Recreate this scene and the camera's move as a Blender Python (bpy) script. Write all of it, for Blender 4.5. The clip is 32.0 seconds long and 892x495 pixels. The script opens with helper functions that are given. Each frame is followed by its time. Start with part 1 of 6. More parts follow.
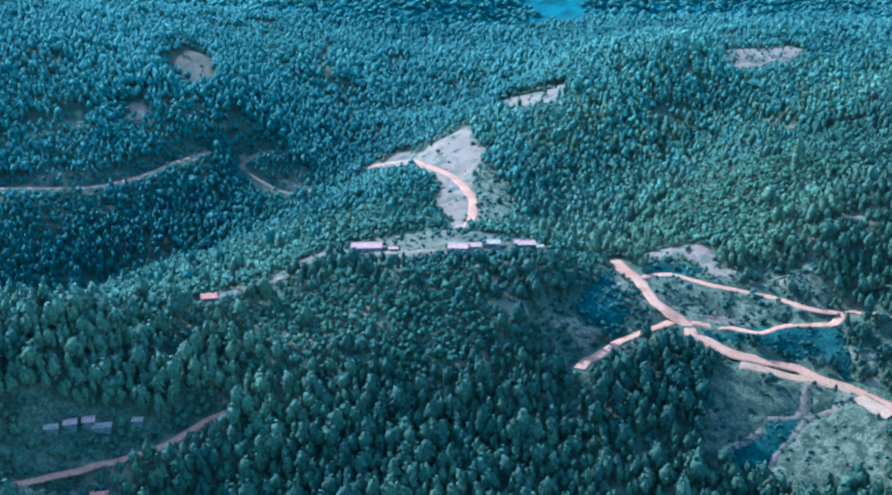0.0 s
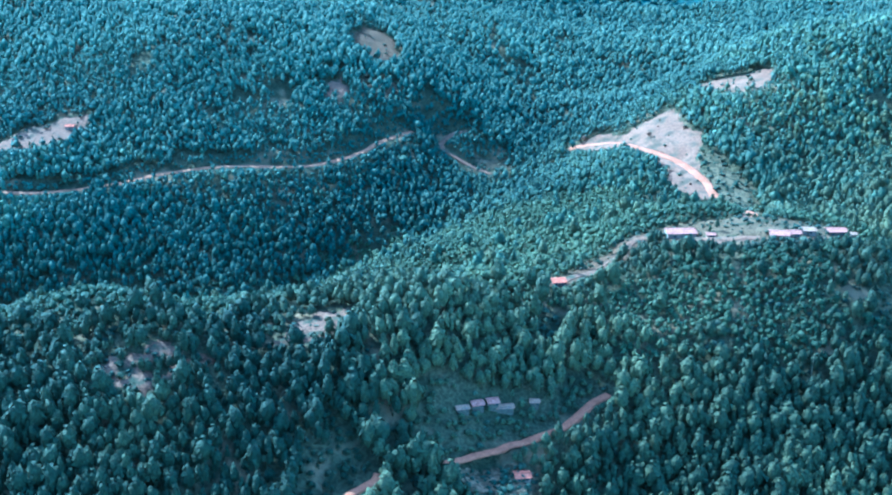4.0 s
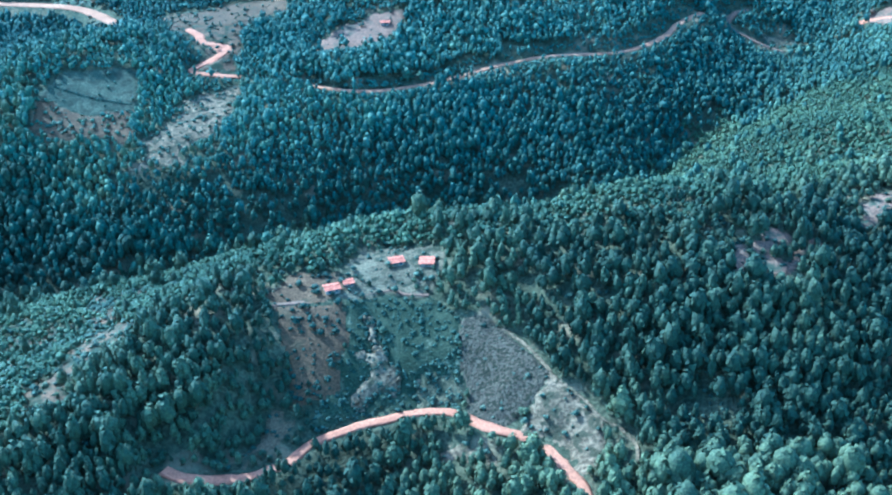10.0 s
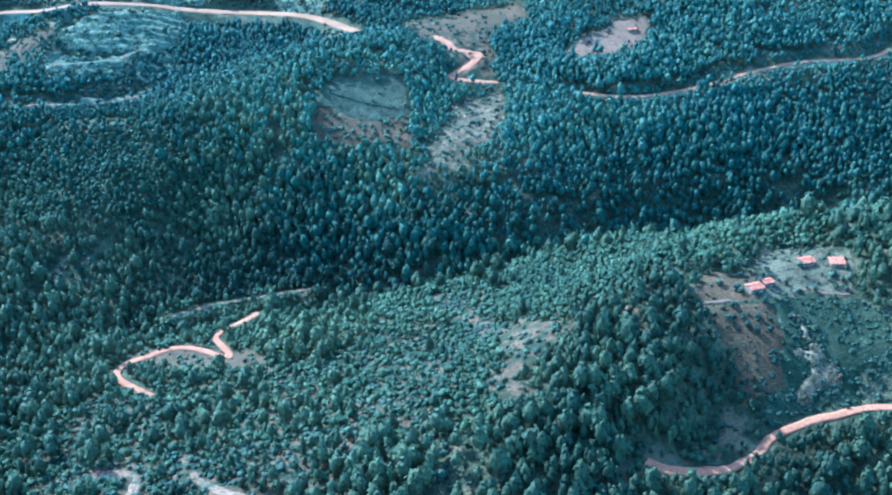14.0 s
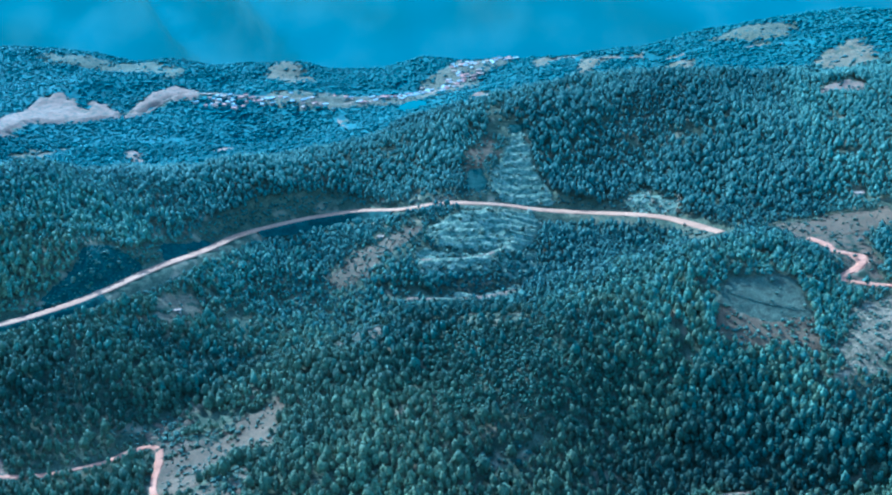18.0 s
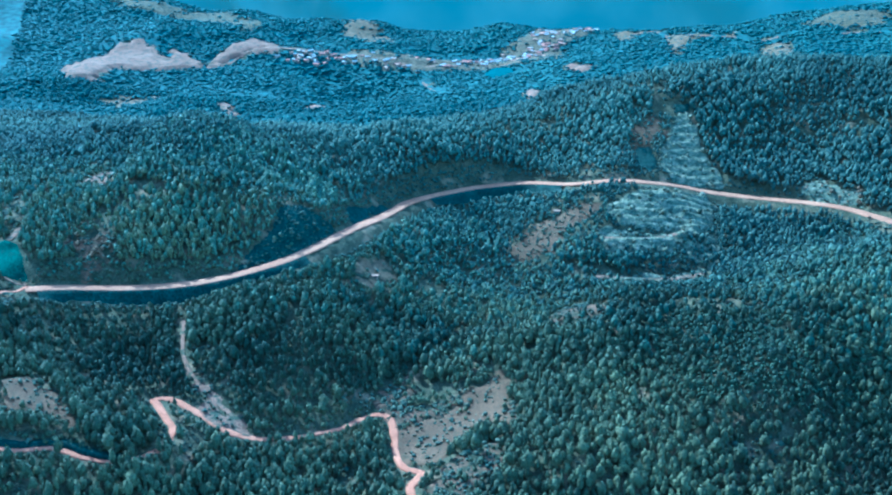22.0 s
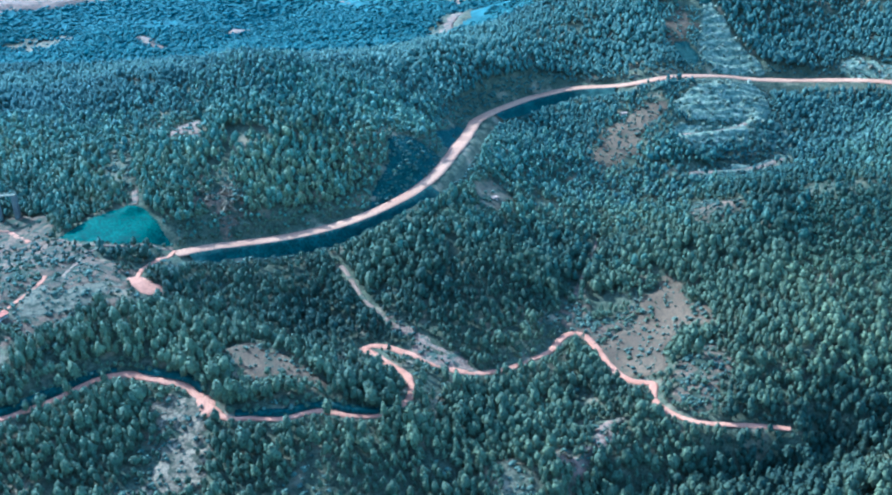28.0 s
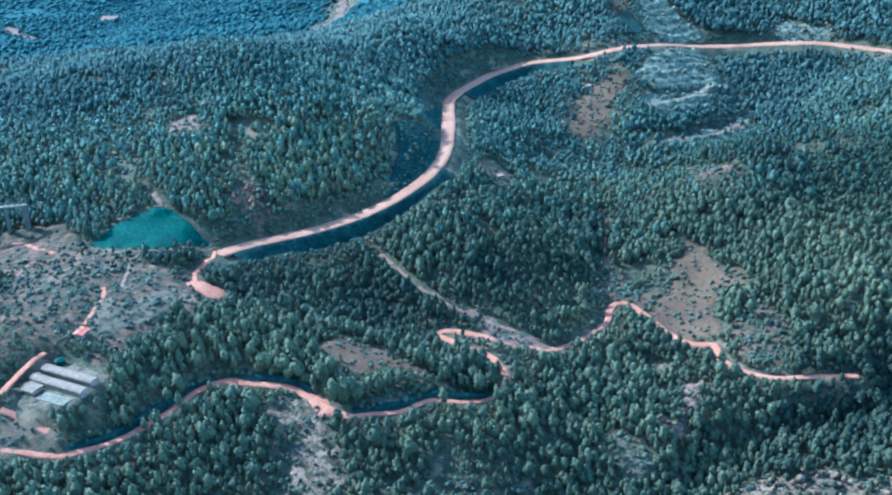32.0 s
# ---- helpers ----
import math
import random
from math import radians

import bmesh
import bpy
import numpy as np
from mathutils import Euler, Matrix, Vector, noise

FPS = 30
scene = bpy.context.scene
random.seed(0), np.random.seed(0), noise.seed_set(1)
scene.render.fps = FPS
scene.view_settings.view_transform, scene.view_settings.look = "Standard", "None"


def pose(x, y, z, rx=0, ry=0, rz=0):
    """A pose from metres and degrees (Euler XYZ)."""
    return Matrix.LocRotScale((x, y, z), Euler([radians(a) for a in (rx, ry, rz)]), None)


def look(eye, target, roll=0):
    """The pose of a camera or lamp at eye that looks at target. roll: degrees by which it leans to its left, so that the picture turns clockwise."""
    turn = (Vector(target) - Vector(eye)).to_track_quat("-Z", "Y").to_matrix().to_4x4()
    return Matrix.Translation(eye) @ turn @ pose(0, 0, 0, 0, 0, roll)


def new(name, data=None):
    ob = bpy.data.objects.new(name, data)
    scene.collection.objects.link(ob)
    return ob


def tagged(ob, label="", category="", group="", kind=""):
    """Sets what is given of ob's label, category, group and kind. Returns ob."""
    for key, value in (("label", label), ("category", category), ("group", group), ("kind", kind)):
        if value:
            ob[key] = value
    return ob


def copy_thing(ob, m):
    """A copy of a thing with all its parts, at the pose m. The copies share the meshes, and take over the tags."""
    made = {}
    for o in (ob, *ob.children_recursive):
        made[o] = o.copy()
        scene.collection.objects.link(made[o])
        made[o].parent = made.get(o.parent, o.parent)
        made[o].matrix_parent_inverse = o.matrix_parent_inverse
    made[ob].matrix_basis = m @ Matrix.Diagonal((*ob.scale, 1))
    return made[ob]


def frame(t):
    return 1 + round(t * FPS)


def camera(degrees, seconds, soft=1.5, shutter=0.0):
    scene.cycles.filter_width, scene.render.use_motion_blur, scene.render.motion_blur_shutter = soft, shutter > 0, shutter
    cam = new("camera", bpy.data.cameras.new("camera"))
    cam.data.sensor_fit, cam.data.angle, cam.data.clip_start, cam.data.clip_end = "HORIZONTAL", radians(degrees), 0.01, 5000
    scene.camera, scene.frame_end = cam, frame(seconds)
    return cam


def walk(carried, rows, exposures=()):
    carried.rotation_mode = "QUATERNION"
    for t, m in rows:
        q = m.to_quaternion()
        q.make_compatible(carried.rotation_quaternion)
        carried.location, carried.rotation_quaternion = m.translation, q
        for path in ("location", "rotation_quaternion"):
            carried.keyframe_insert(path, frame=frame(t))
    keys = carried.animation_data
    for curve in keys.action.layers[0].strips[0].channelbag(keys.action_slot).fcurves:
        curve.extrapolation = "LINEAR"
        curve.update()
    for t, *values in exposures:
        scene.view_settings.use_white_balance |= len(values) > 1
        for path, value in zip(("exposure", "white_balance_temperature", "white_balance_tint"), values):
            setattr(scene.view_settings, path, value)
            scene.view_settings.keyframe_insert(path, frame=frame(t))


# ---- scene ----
# Camera: a helicopter flies along a wooded valley and looks out of its side.
cam = camera(41.0, 32.0, soft=2.2)
METRES, EYE, TILT, LEAN, TURN = 1150.0, 300.0, -20.0, 0.0, 0.0
ROWS = [
    (0.0, 0.00000, 0.00000, 0.00000, 0.002, 0.017, -0.028),
    (0.5, -0.01531, -0.00103, 0.00063, -0.803, -0.576, -0.160),
    (1.0, -0.03082, -0.00219, 0.00128, -1.254, -1.302, -0.227),
    (1.5, -0.04660, -0.00343, 0.00191, -1.499, -1.770, -0.303),
    (2.0, -0.06254, -0.00470, 0.00251, -1.250, -1.871, -0.354),
    (2.5, -0.07839, -0.00598, 0.00302, -1.129, -1.766, -0.637),
    (3.0, -0.09407, -0.00728, 0.00345, -0.795, -1.530, -0.812),
    (3.5, -0.10976, -0.00859, 0.00386, -0.469, -1.277, -0.952),
    (5.5, -0.17322, -0.01378, 0.00598, 1.183, -2.676, 0.611),
    (6.0, -0.18891, -0.01514, 0.00654, 1.115, -3.718, 1.047),
    (6.5, -0.20459, -0.01651, 0.00714, 0.984, -4.812, 1.566),
    (7.0, -0.22051, -0.01790, 0.00780, 0.596, -5.582, 1.700),
    (7.5, -0.23667, -0.01934, 0.00846, 0.203, -6.104, 1.858),
    (8.0, -0.25269, -0.02074, 0.00909, -0.319, -6.426, 1.913),
    (8.5, -0.26834, -0.02208, 0.00967, -0.765, -6.701, 1.900),
    (9.0, -0.28412, -0.02344, 0.01022, -1.058, -6.970, 1.931),
    (9.5, -0.30029, -0.02488, 0.01074, -0.845, -7.141, 1.945),
    (10.0, -0.31642, -0.02636, 0.01122, -0.462, -7.170, 1.828),
    (10.5, -0.33228, -0.02784, 0.01169, -0.084, -7.150, 1.715),
    (11.0, -0.34802, -0.02934, 0.01212, 0.409, -7.137, 1.749),
    (11.5, -0.36355, -0.03079, 0.01249, 0.809, -7.115, 1.810),
    (12.0, -0.37894, -0.03217, 0.01281, 0.845, -7.071, 1.726),
    (12.5, -0.39473, -0.03359, 0.01313, 1.002, -7.042, 1.738),
    (13.0, -0.41092, -0.03507, 0.01347, 1.169, -7.024, 1.819),
    (13.5, -0.42694, -0.03659, 0.01378, 1.206, -6.992, 1.851),
    (15.5, -0.48933, -0.04302, 0.01494, 2.144, -2.391, 1.952),
    (16.0, -0.50477, -0.04472, 0.01538, 3.445, 0.595, 1.906),
    (16.5, -0.52005, -0.04641, 0.01579, 4.960, 2.712, 1.602),
    (17.0, -0.53514, -0.04795, 0.01605, 6.748, 3.654, 1.135),
    (17.5, -0.55013, -0.04937, 0.01631, 8.270, 3.414, 0.780),
    (18.0, -0.56535, -0.05089, 0.01671, 9.408, 2.902, 0.656),
    (18.5, -0.58089, -0.05259, 0.01725, 10.023, 2.551, 0.786),
    (19.0, -0.59628, -0.05437, 0.01783, 9.826, 2.624, 0.508),
    (19.5, -0.61124, -0.05610, 0.01845, 9.195, 2.920, -0.092),
    (20.0, -0.62613, -0.05786, 0.01914, 8.536, 3.180, -0.885),
    (20.5, -0.64136, -0.05975, 0.01989, 8.258, 3.319, -1.643),
    (21.0, -0.65682, -0.06173, 0.02064, 8.394, 3.108, -2.181),
    (21.5, -0.67219, -0.06366, 0.02136, 8.779, 2.372, -2.512),
    (22.0, -0.68727, -0.06542, 0.02206, 9.123, 1.120, -2.612),
    (22.5, -0.70211, -0.06700, 0.02270, 9.180, -0.398, -2.536),
    (23.0, -0.71693, -0.06848, 0.02331, 9.028, -2.085, -2.151),
    (23.5, -0.73196, -0.06996, 0.02402, 8.656, -3.657, -1.779),
    (24.0, -0.74719, -0.07145, 0.02485, 8.215, -5.423, -1.283),
    (24.5, -0.76245, -0.07283, 0.02576, 7.599, -6.903, -1.006),
    (26.5, -0.82387, -0.07725, 0.02975, 4.240, -7.083, 1.157),
    (27.0, -0.83941, -0.07807, 0.03104, 3.100, -5.871, 2.126),
    (27.5, -0.85496, -0.07867, 0.03258, 1.658, -4.681, 3.048),
    (28.0, -0.87016, -0.07911, 0.03426, -0.067, -3.627, 3.878),
    (28.5, -0.88512, -0.07929, 0.03604, -1.909, -2.908, 4.458),
    (29.0, -0.90049, -0.07914, 0.03797, -3.832, -2.448, 5.211),
    (29.5, -0.91631, -0.07871, 0.04004, -5.457, -2.535, 5.947),
    (30.0, -0.93189, -0.07806, 0.04221, -6.579, -3.066, 6.540),
    (30.5, -0.94703, -0.07718, 0.04443, -7.425, -3.756, 6.906),
    (31.0, -0.96228, -0.07601, 0.04676, -8.241, -4.516, 7.075),
    (31.5, -0.97795, -0.07453, 0.04930, -9.086, -5.287, 7.196),
    (32.0, -0.99380, -0.07280, 0.05200, -9.969, -5.918, 7.101),
]
EXPOSURES = [(0.0, 2.64, 3050, -26), (3.0, 3.0, 3110, -25), (6.0, 2.98, 3160, -25), (9.0, 2.91, 3170, -26), (13.5, 2.83, 3200, -26), (16.0, 2.82, 3080, -25), (18.0, 2.67, 3040, -26), (20.5, 2.64, 3050, -26), (22.0, 2.63, 3100, -26), (24.0, 2.83, 3220, -25), (26.5, 3.02, 3340, -21), (28.0, 2.88, 3300, -21), (29.0, 2.75, 3230, -21), (30.5, 2.7, 3270, -21), (32.0, 2.67, 3430, -16)]
walk(cam, [(t, pose(0, 0, EYE, TILT, LEAN, TURN) @ pose(METRES * x, METRES * y, METRES * z, 90 + pitch, roll, yaw)) for t, x, y, z, yaw, pitch, roll in ROWS], EXPOSURES)

# Daylight: a clear sky and one sun that stands beyond the hills, ahead and to the west.
SUN_FROM = Vector((-0.54, 0.52, 0.575)).normalized()
world = bpy.data.worlds.new("world")
scene.world = world
world.use_nodes = True
sky = world.node_tree.nodes.new("ShaderNodeTexSky")
sky.sky_type, sky.sun_disc = "NISHITA", False
sky.sun_elevation = math.asin(SUN_FROM.z)
sky.sun_rotation = math.atan2(SUN_FROM.x, SUN_FROM.y)
world.node_tree.links.new(sky.outputs[0], world.node_tree.nodes["Background"].inputs[0])
world.node_tree.nodes["Background"].inputs[1].default_value = 0.138
sun = new("sun", bpy.data.lights.new("sun", "SUN"))
sun.data.energy, sun.data.angle, sun.data.color = 2.78, radians(0.5), (1.0, 0.95, 0.88)
sun.matrix_world = look(SUN_FROM * 3000, (0, 0, 0))


# ---- materials ----
def mat(name, a, b, scale, rough=0.85, bump=0.0, fine=None, spots=None, spec=0.3, tint=0.0, island=0.0, sheen=0.0, grit=0.8):
    """Two base colours mixed by noise of the given size in metres, with a finer grain, island and tree variation and bump."""
    m = bpy.data.materials.new(name)
    m.use_nodes = True
    nt = m.node_tree
    N, L = nt.nodes.new, nt.links.new
    bs = nt.nodes["Principled BSDF"]
    bs.inputs["Roughness"].default_value = rough
    bs.inputs["Specular IOR Level"].default_value = spec
    if sheen:
        bs.inputs["Sheen Weight"].default_value = sheen
        bs.inputs["Sheen Roughness"].default_value = 0.5
    geo = N("ShaderNodeNewGeometry")

    def tex(size, detail=4):
        n = N("ShaderNodeTexNoise")
        n.inputs["Scale"].default_value, n.inputs["Detail"].default_value = 1.0 / size, detail
        L(geo.outputs["Position"], n.inputs["Vector"])
        return n.outputs["Fac"]

    def ramp(value, lo, hi):
        n = N("ShaderNodeMapRange")
        n.inputs["From Min"].default_value, n.inputs["From Max"].default_value = lo, hi
        L(value, n.inputs["Value"])
        return n.outputs["Result"]

    def mix(fac, c1, c2, mode="MIX"):
        n = N("ShaderNodeMix")
        n.data_type, n.blend_type = "RGBA", mode
        for sock, v in ((n.inputs["Factor"], fac), (n.inputs["A"], c1), (n.inputs["B"], c2)):
            if isinstance(v, (tuple, float, int)):
                sock.default_value = (*v, 1) if isinstance(v, tuple) else v
            else:
                L(v, sock)
        return n.outputs["Result"]

    col = mix(ramp(tex(scale), 0.36, 0.64), a, b)
    grain = tex(fine or scale / 14, 3)
    col = mix(grit, col, mix(ramp(grain, 0.38, 0.62), (0.5, 0.5, 0.5), (1.4, 1.4, 1.4)), "MULTIPLY")
    if spots:
        c, size, lo, hi = spots
        col = mix(ramp(tex(size, 5), lo, hi), col, c)
    if island:
        r = ramp(geo.outputs["Random Per Island"], 0.0, 1.0)
        col = mix(island, col, mix(r, (0.55, 0.57, 0.55), (1.45, 1.45, 1.4)), "MULTIPLY")
    if tint:
        at = N("ShaderNodeAttribute")
        at.attribute_name = "tint"
        col = mix(tint, col, mix(at.outputs["Fac"], (0.42, 0.46, 0.46), (1.56, 1.46, 1.30)), "MULTIPLY")
    L(col, bs.inputs["Base Color"])
    if bump:
        bn = N("ShaderNodeBump")
        bn.inputs["Strength"].default_value, bn.inputs["Distance"].default_value = 0.9, bump
        L(grain, bn.inputs["Height"])
        L(bn.outputs["Normal"], bs.inputs["Normal"])
    return m


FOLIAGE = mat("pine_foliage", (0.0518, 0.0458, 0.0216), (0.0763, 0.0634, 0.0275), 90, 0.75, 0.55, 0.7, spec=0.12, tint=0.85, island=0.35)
# bluer than the near pines: the haze of distance is in the colour
HAZED_MIDWOOD = mat("hazed_slope_foliage", (0.0590, 0.0617, 0.0348), (0.0857, 0.0839, 0.0456), 120, 0.78, 0.4, 0.9, spec=0.12, tint=0.65, island=0.18)
YOUNG = mat("young_foliage", (0.0491, 0.0472, 0.0207), (0.0686, 0.0633, 0.0272), 60, 0.75, 0.4, 0.6, spec=0.12, tint=0.6, island=0.35)
SCRUB = mat("scrub_foliage", (0.048, 0.046, 0.027), (0.080, 0.070, 0.042), 30, 0.8, 0.4, 0.6, spec=0.1, tint=0.6, island=0.4)
# the far woods and thicket also carry haze as a bluish base colour
HAZED_CRESTWOOD = mat("hazed_crest_foliage", (0.0433, 0.0469, 0.0318), (0.0648, 0.0650, 0.0429), 120, 0.78, 0.3, 1.1, spec=0.1, tint=0.6, island=0.12)
HAZED_FARWOOD = mat("hazed_far_foliage", (0.0662, 0.0699, 0.0450), (0.0902, 0.0911, 0.0576), 160, 0.8, 0.3, 1.1, spec=0.1, tint=0.4, island=0.12)
HAZED_DISTANT = mat("hazed_distant_foliage", (0.034, 0.047, 0.038), (0.044, 0.059, 0.047), 220, 0.8, 0.0, 4.0, spec=0.05, tint=0.2, island=0.2)
HAZED_THICKET = mat("distant_thicket", (0.0287, 0.0400, 0.0318), (0.0379, 0.0513, 0.0410), 120, 0.9, 0.0, 14.0, spec=0.05)
BARK = mat("bark", (0.11, 0.075, 0.055), (0.17, 0.13, 0.10), 1.5, 0.9, 0.03)
LITTER = mat("forest_floor", (0.0390, 0.0305, 0.0145), (0.0781, 0.0546, 0.0263), 9, 0.95, 0.8, 1.2, ((0.1647, 0.0924, 0.0459), 16, 0.56, 0.68), spec=0.05)
GRAVEL = mat("highway_gravel", (0.2362, 0.0888, 0.0414), (0.2907, 0.1167, 0.0552), 25, 0.95, 0.05, 1.2, ((0.2163, 0.0840, 0.0396), 9, 0.55, 0.72), spec=0.08, grit=0.4)
DIRT = mat("red_dirt", (0.2565, 0.0840, 0.0402), (0.3307, 0.1160, 0.0566), 14, 0.95, 0.08, 0.9, ((0.2056, 0.0654, 0.0302), 6, 0.56, 0.70), spec=0.05, grit=0.4)
DRY = mat("dry_grass", (0.0823, 0.0450, 0.0214), (0.1217, 0.0675, 0.0334), 18, 0.95, 0.3, 0.7, ((0.0437, 0.0345, 0.0164), 7, 0.52, 0.64), spec=0.05)
BROWN = mat("brown_stubble", (0.0681, 0.0317, 0.0140), (0.0978, 0.0458, 0.0206), 22, 0.95, 0.35, 0.8, ((0.0532, 0.0317, 0.0140), 7, 0.56, 0.70), spec=0.08)
GREENFIELD = mat("crop_field", (0.0252, 0.0218, 0.0100), (0.0420, 0.0342, 0.0162), 10, 0.9, 0.4, 0.7, ((0.1092, 0.0816, 0.0437), 4, 0.62, 0.68), spec=0.05)
SPARSE = mat("weedy_slope", (0.0685, 0.0452, 0.0216), (0.1096, 0.0686, 0.0341), 12, 0.95, 0.6, 0.9, ((0.0353, 0.0265, 0.0131), 4, 0.48, 0.6), spec=0.05)
PALE = mat("pale_rubble", (0.0977, 0.0539, 0.0275), (0.1805, 0.0977, 0.0507), 7, 0.95, 0.8, 1.3, ((0.0489, 0.0320, 0.0157), 4, 0.5, 0.6), spec=0.05)
RUBBLE = mat("teal_rubble", (0.0577, 0.0504, 0.0279), (0.1513, 0.1158, 0.0628), 6, 0.95, 0.9, 1.2, ((0.1940, 0.1366, 0.0782), 3, 0.54, 0.62), spec=0.05)
FENCED = mat("fenced_grass", (0.0520, 0.0406, 0.0219), (0.0799, 0.0595, 0.0318), 10, 0.95, 0.4, 0.8, ((0.0359, 0.0261, 0.0145), 4, 0.52, 0.62), spec=0.05)
GREYFIELD = mat("grey_weeds", (0.0829, 0.0500, 0.0260), (0.1254, 0.0770, 0.0403), 9, 0.95, 0.4, 0.7, ((0.0314, 0.0238, 0.0118), 4, 0.5, 0.62), spec=0.05)
OPENSOIL = mat("scrub_soil", (0.0642, 0.0338, 0.0172), (0.1183, 0.0543, 0.0271), 14, 0.95, 0.5, 0.9, ((0.0316, 0.0249, 0.0116), 6, 0.46, 0.58), spec=0.05)
SOIL = mat("bare_soil", (0.1250, 0.0578, 0.0321), (0.1785, 0.0850, 0.0487), 12, 0.95, 0.3, 1.0, ((0.0518, 0.0425, 0.0231), 6, 0.52, 0.64), spec=0.05)
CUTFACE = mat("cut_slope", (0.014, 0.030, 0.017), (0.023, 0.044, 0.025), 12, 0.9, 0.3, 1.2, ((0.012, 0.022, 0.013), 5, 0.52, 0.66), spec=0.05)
CLODS = mat("ploughed_clods", (0.0441, 0.0258, 0.0147), (0.0837, 0.0504, 0.0294), 1.6, 0.95, 0.5, 0.5, ((0.0228, 0.0163, 0.0087), 1.1, 0.50, 0.58), spec=0.05)
# dark earth with the shade of steep faces put into its colour
PAINTED_SHADE = mat("painted_shade_cut", (0.014, 0.018, 0.012), (0.027, 0.032, 0.021), 7, 0.9, 0.6, 1.4, spec=0.05)
SCREE = mat("slide_scree", (0.1342, 0.0600, 0.0335), (0.1815, 0.0850, 0.0482), 24, 0.95, 0.6, 1.6, ((0.0804, 0.0482, 0.0273), 9, 0.5, 0.64), spec=0.05, grit=0.4)
TILE_RED = mat("red_tile", (0.3150, 0.0800, 0.0410), (0.3990, 0.1150, 0.0615), 2.0, 0.9, 0.03, 0.5, spec=0.03)
SHEET = mat("pale_sheet_metal", (0.25, 0.118, 0.068), (0.31, 0.155, 0.092), 3.0, 0.8, 0.01, 0.3, spec=0.05)
PINKROOF = mat("faded_pink_sheet", (0.2875, 0.1045, 0.0672), (0.3680, 0.1430, 0.0945), 2.0, 0.9, 0.02, 0.5, spec=0.03)
PLASTER = mat("lime_plaster", (0.2090, 0.1220, 0.0748), (0.2750, 0.1650, 0.1037), 2.0, 0.9, 0.01, 0.4, spec=0.05)
ADOBE = mat("adobe", (0.19, 0.115, 0.078), (0.25, 0.155, 0.108), 2.0, 0.95, 0.02, 0.2)
DARKWOOD = mat("dark_wood", (0.07, 0.045, 0.03), (0.12, 0.08, 0.05), 0.8, 0.8, 0.01, 0.1)
GLASS = mat("window_glass", (0.03, 0.04, 0.05), (0.05, 0.06, 0.07), 0.5, 0.12, spec=0.6)
CONCRETE = mat("concrete", (0.1260, 0.0840, 0.0480), (0.1740, 0.1176, 0.0680), 3.0, 0.9, 0.02, 0.5, spec=0.05)
TOWNROOF = mat("pale_town_roof", (0.26, 0.19, 0.15), (0.34, 0.26, 0.21), 6, 0.9, 0.0, 1.0, spec=0.05)
SHEDROOF = mat("shed_sheet_metal", (0.1430, 0.0780, 0.0432), (0.1925, 0.1100, 0.0632), 3.0, 0.8, 0.01, 0.3, spec=0.05)
WATER = mat("reservoir_water", (0.010, 0.028, 0.022), (0.013, 0.034, 0.026), 30, 0.6, spec=0.03)


# ---- lie of the land ----
HILLS = []


def hill(x, y, height, long, wide, turn):
    """A rounded hill or, with a negative height, a hollow."""
    HILLS.append((x, y, height, long, wide, turn))


BASE = 97.0
hill(-280, 429, -29.7, 126, 307, 11.94)
hill(-741, 615, -54.7, 392, 335, -4.47)
hill(-1005, 2309, -90.0, 900, 861, -13.09)
hill(-1241, 243, -16.3, 560, 220, 0.10)
hill(-600, 1152, 90.2, 342, 190, -0.80)
hill(89, 616, -40.2, 86, 100, 3.90)
hill(-1079, 721, 52.8, 374, 163, 5.36)
hill(-288, 357, 56.1, 278, 112, -0.87)
hill(-101, 696, -30.3, 141, 113, 0.88)
hill(7, 502, 41.4, 741, 103, 0.30)
hill(-451, 343, 30.8, 106, 62, 4.20)
hill(-923, 221, -68.1, 199, 355, 1.89)
hill(-572, 543, -31.3, 105, 77, 0.31)
hill(2, 213, -58.8, 319, 180, -0.26)
hill(-724, 692, 50.8, 222, 133, 1.25)
hill(274, 860, 51.2, 208, 327, -4.36)
hill(-166, 727, -44.3, 322, 90, 1.03)
hill(-296, 1123, 28.1, 302, 147, -1.62)
hill(-386, 565, -60.4, 145, 86, 4.56)
hill(-748, 1029, 45.6, 144, 104, 0.43)
hill(-1421, 1618, -76.9, 407, 900, 1.18)
hill(-1293, 430, 33.1, 221, 134, 0.49)
hill(-905, 1060, 41.1, 128, 259, 2.56)
hill(-763, 810, 22.3, 74, 186, -1.98)
hill(-715, 775, -59.0, 97, 85, -1.65)
hill(-912, 704, -37.1, 82, 91, -1.12)
hill(-949, 517, -38.6, 78, 113, 4.79)
hill(-1213, 1901, -37.9, 373, 273, 0.94)
hill(-1110, 605, -20.9, 60, 153, 2.73)
hill(-1064, 576, -18.9, 112, 62, 4.44)
hill(-775, 586, -12.7, 57, 69, -3.23)
hill(-924, 597, -22.9, 171, 69, -0.35)
hill(112, 395, -17.4, 68, 133, 0.31)
hill(-732, 406, 2.5, 53, 755, 0.79)
hill(-416, 689, 8.4, 70, 51, 1.71)
hill(-878, 398, -15.6, 68, 86, 0.43)
hill(-478, 543, -21.9, 86, 62, 1.32)
hill(-539, 870, -8.8, 70, 91, 0.85)
hill(-153, 398, 11.7, 50, 68, 2.39)
hill(-57, 436, -4.7, 53, 59, 1.25)
hill(-81, 331, -6.2, 42, 81, -0.42)
hill(390, 448, 17.2, 199, 78, -0.22)
hill(-689, 966, -10.2, 59, 96, -0.10)
hill(131, 719, -15.5, 74, 85, 1.33)
